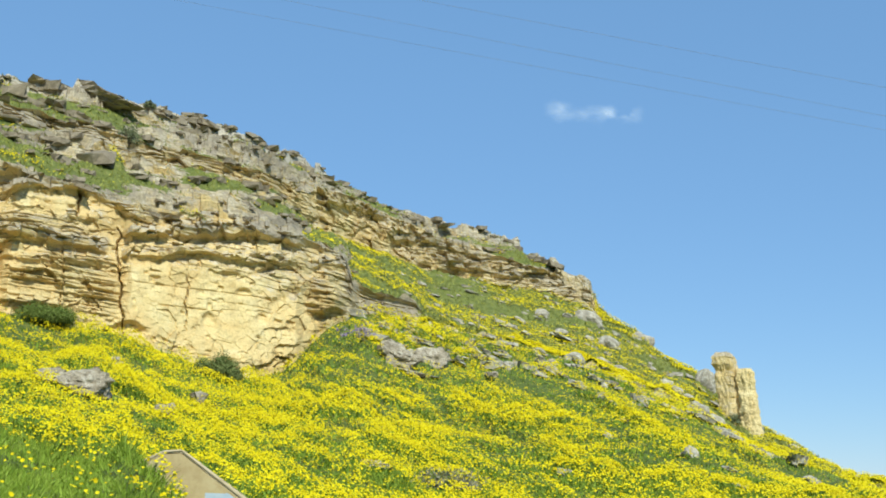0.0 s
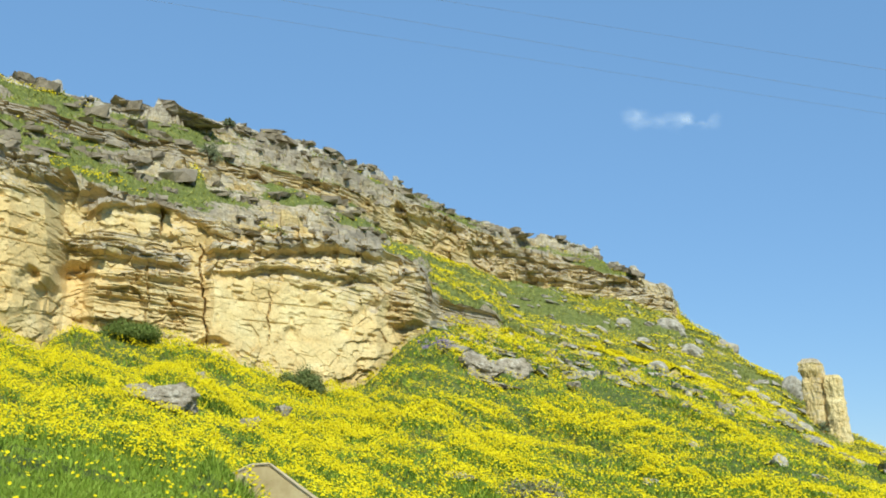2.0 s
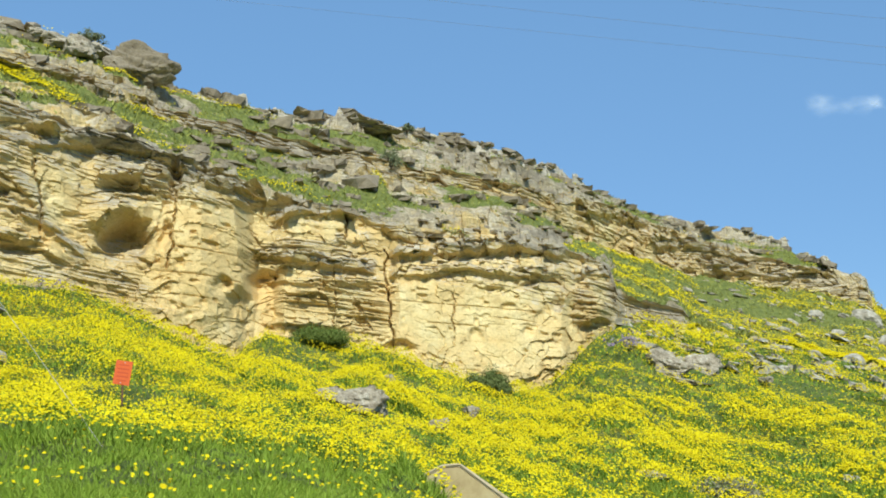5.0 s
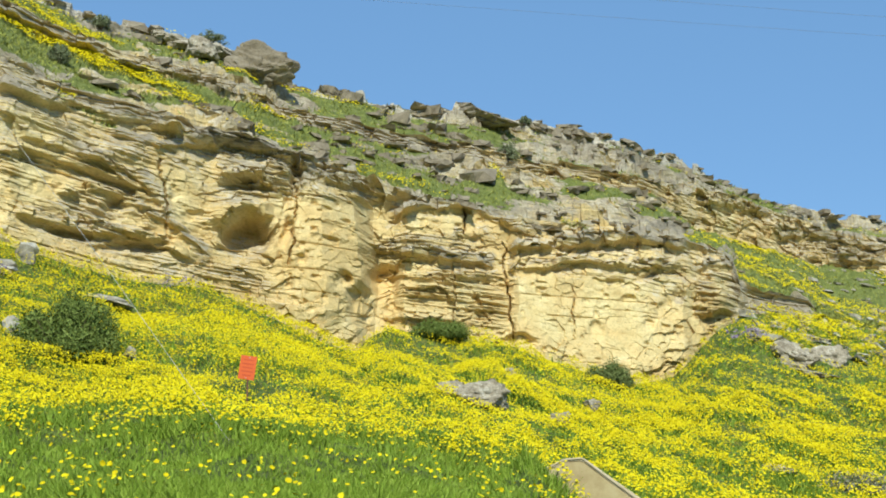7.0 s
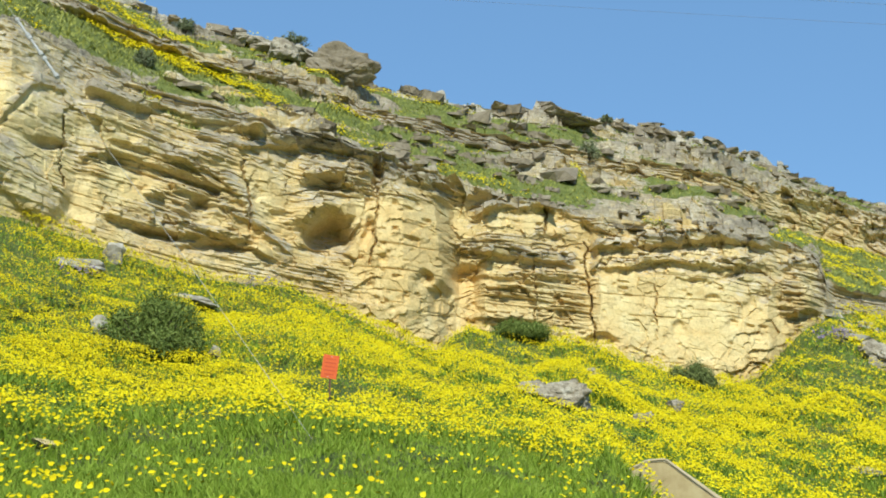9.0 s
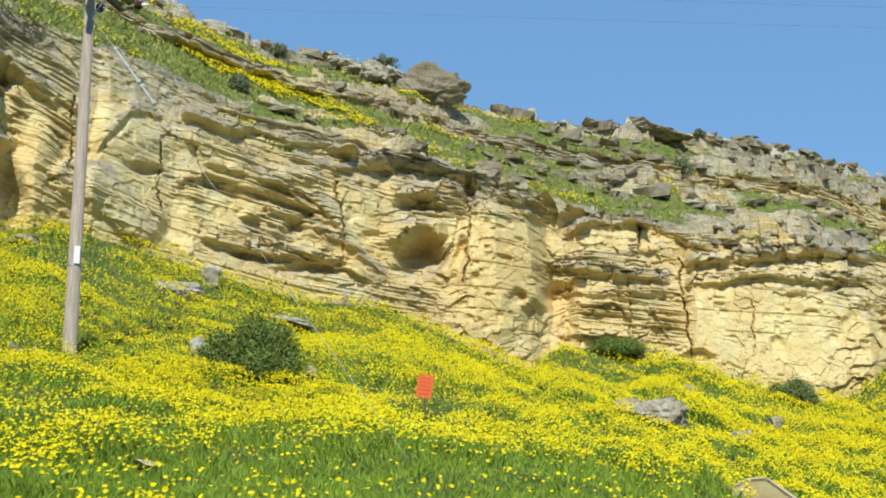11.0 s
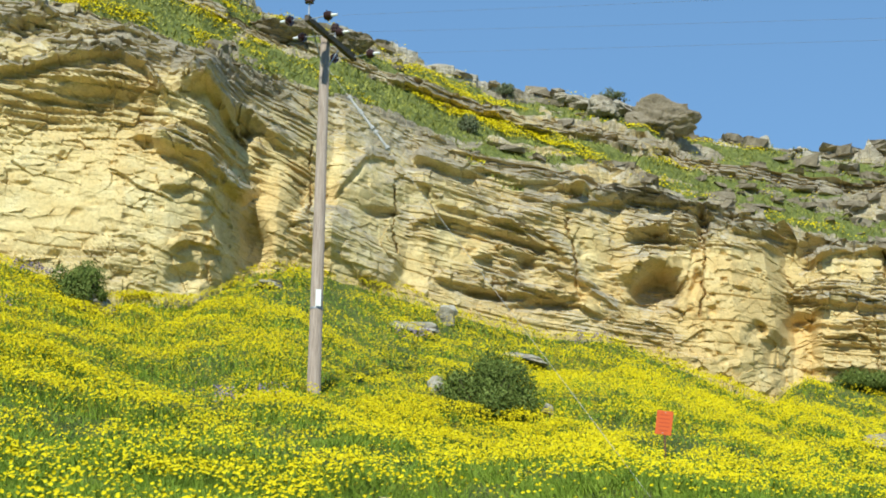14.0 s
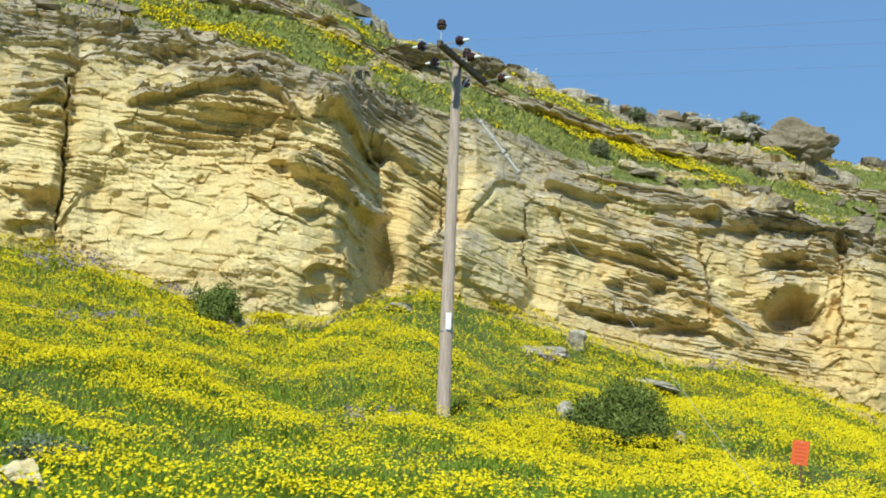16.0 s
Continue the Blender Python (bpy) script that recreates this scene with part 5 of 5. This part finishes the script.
build_shrub("brush", -0.24, 0.35, 3.4, 0.9, 1500, "dry greyish brushwood at the foot of the meadow", BRUSH, 0.06, 1.1)
build_shrub("brush", 57.1, 4.1, 4.0, 1.4, 4000, "low grey-green herb with tiny whitish flowers", material("grey_herb", leafy((0.06, 0.09, 0.04), (0.13, 0.17, 0.08), (0.42, 0.45, 0.36)), 0.8), 0.03, 1.1)


# ---------------------------------------------------------------- utility pole
def insulator(bm_dark, bm_white, p, way):
    """A strain insulator: a stack of dark skirts on a pale cap, along way."""
    way = Vector(way).normalized()
    for k, rad in enumerate((0.10, 0.135, 0.11)):
        rod(bm_dark, p + way * (0.06 * k), p + way * (0.06 * k + 0.05), rad, rad * 0.7, 14)
    rod(bm_white, p + way * 0.17, p + way * 0.32, 0.042, 0.028, 10)


def build_pole():
    base = spot(40.4, 6.55)
    r = math.hypot(base.x, base.y)
    top = EYE + r * rise(21.9) - base.z
    thing = tagged(new("utility_pole"), "weathered wooden power pole with a slanting crossarm and dark insulators", "utility pole")
    thing.location = base
    bm = bmesh.new()
    rings = 16
    for k in range(rings):
        z0, z1 = -0.6 + (top + 0.6) * k / rings, -0.6 + (top + 0.6) * (k + 1) / rings
        rod(bm, (0, 0, z0), (0, 0, z1), 0.165 - 0.05 * k / rings, 0.165 - 0.05 * (k + 1) / rings, 18)
    bmesh.ops.remove_doubles(bm, verts=bm.verts, dist=0.001)
    part("shaft", bm, TIMBER, thing, "grey-brown round timber shaft", True)
    # crossarm: its two ends by bearing
    zc = top - 0.12
    far, near = at(39.05, (base.z + zc - EYE) / rise(20.95)) - Vector((base.x, base.y, 0)), at(41.3, (base.z + zc - EYE) / rise(22.6)) - Vector((base.x, base.y, 0))
    far.z = near.z = zc
    mid = (far + near) / 2
    axis = (near - far).normalized()
    bm = bmesh.new()
    turn = axis.to_track_quat("X", "Z").to_matrix().to_4x4()
    box(bm, Matrix.Translation(mid) @ turn, (near - far).length, 0.12, 0.15, 0.012)
    part("crossarm", bm, DARKWOOD, thing, "dark square timber crossarm")
    bm = bmesh.new()
    for side in (-1, 1):
        rod(bm, Vector((0, 0, zc - 0.75)) + axis * 0.1 * side, Vector((0, 0, zc)) + axis * 0.75 * side, 0.018, 0.018, 8)
    part("brace", bm, STEEL, thing, "flat steel braces")
    line = Vector((0, 0, 1)).cross(axis).normalized()
    if line.x < 0:
        line = -line
    for where in (near - axis * 0.12, axis * 0.25 + Vector((0, 0, zc)), far + axis * 0.12):
        for side in (-1, 1):
            dark, pale, rodm = bmesh.new(), bmesh.new(), bmesh.new()
            p = where + line * side * 0.42 + Vector((0, 0, 0.03))
            insulator(dark, pale, p, line * side)
            rod(rodm, where, p, 0.014, 0.014, 8)
            ins = part("insulator", dark, PORCELAIN, thing, "dark brown ribbed insulator")
            part("cap", pale, WHITE, ins, "pale end fitting")
            part("bolt", rodm, STEEL, ins)
    for where in (near - axis * 0.12, axis * -0.55 + Vector((0, 0, zc))):
        dark, rodm = bmesh.new(), bmesh.new()
        p = where + Vector((0, 0, 0.42))
        for k, rad in enumerate((0.11, 0.125, 0.10)):
            rod(dark, p + Vector((0, 0, 0.07 * k)), p + Vector((0, 0, 0.07 * k + 0.06)), rad, rad * 0.85, 14)
        rod(rodm, where, p, 0.016, 0.016, 8)
        ins = part("pin_insulator", dark, PORCELAIN, thing, "dark brown pin insulator standing upright")
        part("pin", rodm, STEEL, ins)
    # plate on the shaft
    bm = bmesh.new()
    zp = EYE + r * rise(10.55) - base.z
    side = at(40.4, 1.0)
    box(bm, Matrix.Translation(Vector((-side.x, -side.y, 0)) * 0.15 + Vector((0.05, 0, zp))) @ pose(0, 0, 0, 0, 0, 40), 0.13, 0.02, 0.40, 0.004)
    part("plate", bm, WHITE, thing, "small white marker plate")
    bm = bmesh.new()
    rod(bm, (0, 0, zp - 0.24), (0, 0, zp - 0.20), 0.16, 0.16, 18)
    part("strap", bm, STEEL, thing, "thin steel strap")
    return base, top, [base + near - axis * 0.12, base + axis * 0.25 + Vector((0, 0, zc)), base + far + axis * 0.12], line


pole_base, pole_top, hangs, line_way = build_pole()


def cable(name, points, radius, mat, label, category, group=""):
    cu = bpy.data.curves.new(name, "CURVE")
    cu.dimensions, cu.bevel_depth, cu.bevel_resolution = "3D", radius, 2
    sp = cu.splines.new("POLY")
    sp.points.add(len(points) - 1)
    for q, p in zip(sp.points, points):
        q.co = (*p, 1)
    cu.materials.append(mat)
    return tagged(new(name, cu), label, category, group)


# the three conductors run downhill over the road; each lies in a plane that gives its fall
for start, (a, b) in zip(hangs, ((0.3899, 0.208), (0.3603, 0.1916), (0.3446, 0.1804))):
    s = start + line_way * 0.84
    far = at(-19.3, 24.0)
    far.y = start.y - 0.6
    far.x = far.y * rise(19.3)
    far.z = EYE + a * far.y - b * far.x
    pts = [s + (far - s) * (k / 20) + Vector((0, 0, -0.04 * (1 - abs(k / 10 - 1) ** 2))) for k in range(33)]
    cable("power_line", pts, 0.0025, WIRE, "thin dark overhead power line against the sky", "cable", "overhead lines")
# stay wire
anchor = spot(26.0, 2.3)
cable("stay_wire", [pole_base + Vector((0, 0, pole_top - 0.75)), anchor], 0.0040, STAY, "grey steel stay wire from pole to ground", "cable")
sw = pole_base + Vector((0, 0, pole_top - 0.75))
for k, t in enumerate((0.14, 0.20, 0.265)):
    bm = bmesh.new()
    d = anchor - sw
    rod(bm, sw + d * t, sw + d * (t + 0.05), 0.026, 0.026, 8)
    for q in (0.0, 0.05):
        rod(bm, sw + d * (t + q) - d.normalized() * 0.06, sw + d * (t + q) + d.normalized() * 0.06, 0.055, 0.04, 10)
    tagged(part("stay_clamp", bm, STAY), "pale clamp and insulator fitted on the stay wire", "cable clamp", "stay fittings")


# ---------------------------------------------------------------- sign
def build_sign():
    p = spot(25.3, 3.75)
    r = math.hypot(p.x, p.y)
    thing = tagged(new("warning_sign"), "small orange-red warning board on a thin rusty post", "sign")
    thing.location = p
    thing.rotation_euler = (0, 0, radians(25.3 - 10))
    zc = EYE + r * rise(5.38) - p.z
    w, h = 0.70 * r * 0.0175, 1.02 * r * 0.0175
    bm = bmesh.new()
    rod(bm, (0, 0.03, -0.3), (0, 0.03, zc + h * 0.3), 0.02, 0.02, 10)
    part("post", bm, RUST, thing, "thin rusty steel post")
    bm = bmesh.new()
    box(bm, pose(0, 0, zc, 0, 8, 0), w, 0.012, h, 0.004)
    board = part("board", bm, ORANGE, thing, "orange-red painted board")
    for k, wide in enumerate((0.62, 0.70, 0.66, 0.72, 0.58)):
        bm = bmesh.new()
        box(bm, pose(0, 0, zc, 0, 8, 0) @ pose(0, -0.0085, h * (0.32 - 0.16 * k)), w * wide, 0.004, h * 0.055)
        part("lettering_bar", bm, BAR, board)
    for sx in (-0.4, 0.4):
        bm = bmesh.new()
        rod(bm, (sx * 0.1, -0.012, zc + h * 0.42 * (1 if sx > 0 else -1)), (sx * 0.1, 0.0, zc + h * 0.42 * (1 if sx > 0 else -1)), 0.012, 0.012, 8)
        part("bolt", bm, STEEL, thing)


build_sign()


# ---------------------------------------------------------------- concrete kerb wall of the culvert
def prism(bm, corners, r, thick):
    """A slab standing across the bearing: its outline by bearing and rise at one distance, set back by its thickness."""
    front = [bm.verts.new(at(a, r, EYE + r * rise(e))) for a, e in corners]
    back = [bm.verts.new(at(a, r + thick, EYE + r * rise(e))) for a, e in corners]
    bm.faces.new(front)
    bm.faces.new(back[::-1])
    n = len(corners)
    for k in range(n):
        bm.faces.new((front[k], back[k], back[(k + 1) % n], front[(k + 1) % n]))
    bmesh.ops.recalc_face_normals(bm, faces=bm.faces)
    bmesh.ops.bevel(bm, geom=bm.edges[:], offset=min(0.02, thick * 0.3), segments=2, affect="EDGES", clamp_overlap=True)
    return bm


def build_culvert():
    thing = tagged(new("culvert_wall"), "stained beige concrete wing wall with sloping top and blue paint", "culvert")
    part("wing_wall", prism(bmesh.new(), [(13.2, 0.6), (11.7, 1.36), (10.95, 1.42), (8.45, -0.42), (7.6, -1.1), (7.6, -2.6), (13.2, -2.6)], 19.0, 0.35), CONCRETE, thing, "rust-stained concrete face")
    part("coping", prism(bmesh.new(), [(13.2, 0.74), (11.7, 1.50), (10.9, 1.55), (8.25, -0.36), (7.4, -1.05), (7.6, -1.15), (8.45, -0.50), (10.95, 1.42), (11.7, 1.36), (13.2, 0.6)], 18.985, 0.40), COPING, thing, "concrete top edge painted paler, as the sun catches it")
    part("painted_patch", prism(bmesh.new(), [(9.9, -0.25), (8.9, -0.28), (8.6, -0.50), (8.6, -0.9), (9.9, -0.9)], 18.985, 0.02), BLUE, thing, "faded light blue paint")


build_culvert()


# ---------------------------------------------------------------- cloud
def cloud_material():
    m = bpy.data.materials.new("cloud_vapour")
    m.use_nodes = True
    nt = m.node_tree
    nt.nodes.clear()
    out, mixer, clear, white = (nt.nodes.new("ShaderNode" + k) for k in ("OutputMaterial", "MixShader", "BsdfTransparent", "BsdfDiffuse"))
    white.inputs["Color"].default_value = (0.85, 0.87, 0.9, 1)
    tex, geo, att, mul = (nt.nodes.new("ShaderNode" + k) for k in ("TexNoise", "NewGeometry", "Attribute", "Math"))
    tex.inputs["Scale"].default_value, tex.inputs["Detail"].default_value = 0.022, 6
    att.attribute_name = "thick"
    mul.operation = "MULTIPLY"
    nt.links.new(geo.outputs["Position"], tex.inputs["Vector"])
    nt.links.new(tex.outputs["Fac"], mul.inputs[0])
    nt.links.new(att.outputs["Fac"], mul.inputs[1])
    nt.links.new(mul.outputs[0], mixer.inputs[0])
    nt.links.new(clear.outputs[0], mixer.inputs[1])
    nt.links.new(white.outputs[0], mixer.inputs[2])
    nt.links.new(mixer.outputs[0], out.inputs["Surface"])
    return m


def build_cloud():
    u, v = np.meshgrid(np.linspace(-1, 1, 90), np.linspace(-1, 1, 60))
    puff = lambda a, b, w, h: np.exp(-(((u - a) / w) ** 2 + ((v - b) / h) ** 2))
    thick = 0.42 * puff(-0.50, 0.12, 0.17, 0.32) + 0.46 * puff(0.34, -0.12, 0.26, 0.30) + 0.32 * puff(-0.05, 0.0, 0.34, 0.18) + 0.24 * puff(0.58, 0.0, 0.16, 0.26)
    thick = thick * np.clip(0.7 + 0.8 * fractal(u * 4.0 + v, v * 2.6 - u, 301, 4), 0, 1.4)
    thick = np.clip(thick - 0.06, 0, 1) * np.clip((1 - np.abs(u)) * 5, 0, 1) * np.clip((1 - np.abs(v)) * 5, 0, 1)
    az, el, r = -6.55 - 3.0 * u, 16.15 + 1.5 * v, 1500 + 0 * u
    co = np.stack([-r * np.sin(np.radians(az)), r * np.cos(np.radians(az)), EYE + r * rise(el)], -1)
    ob = grid_mesh("cloud", co, cloud_material(), True, [("thick", thick)])
    tagged(ob, "small thin white cloud in a blue sky", "cloud", kind="structure")


build_cloud()
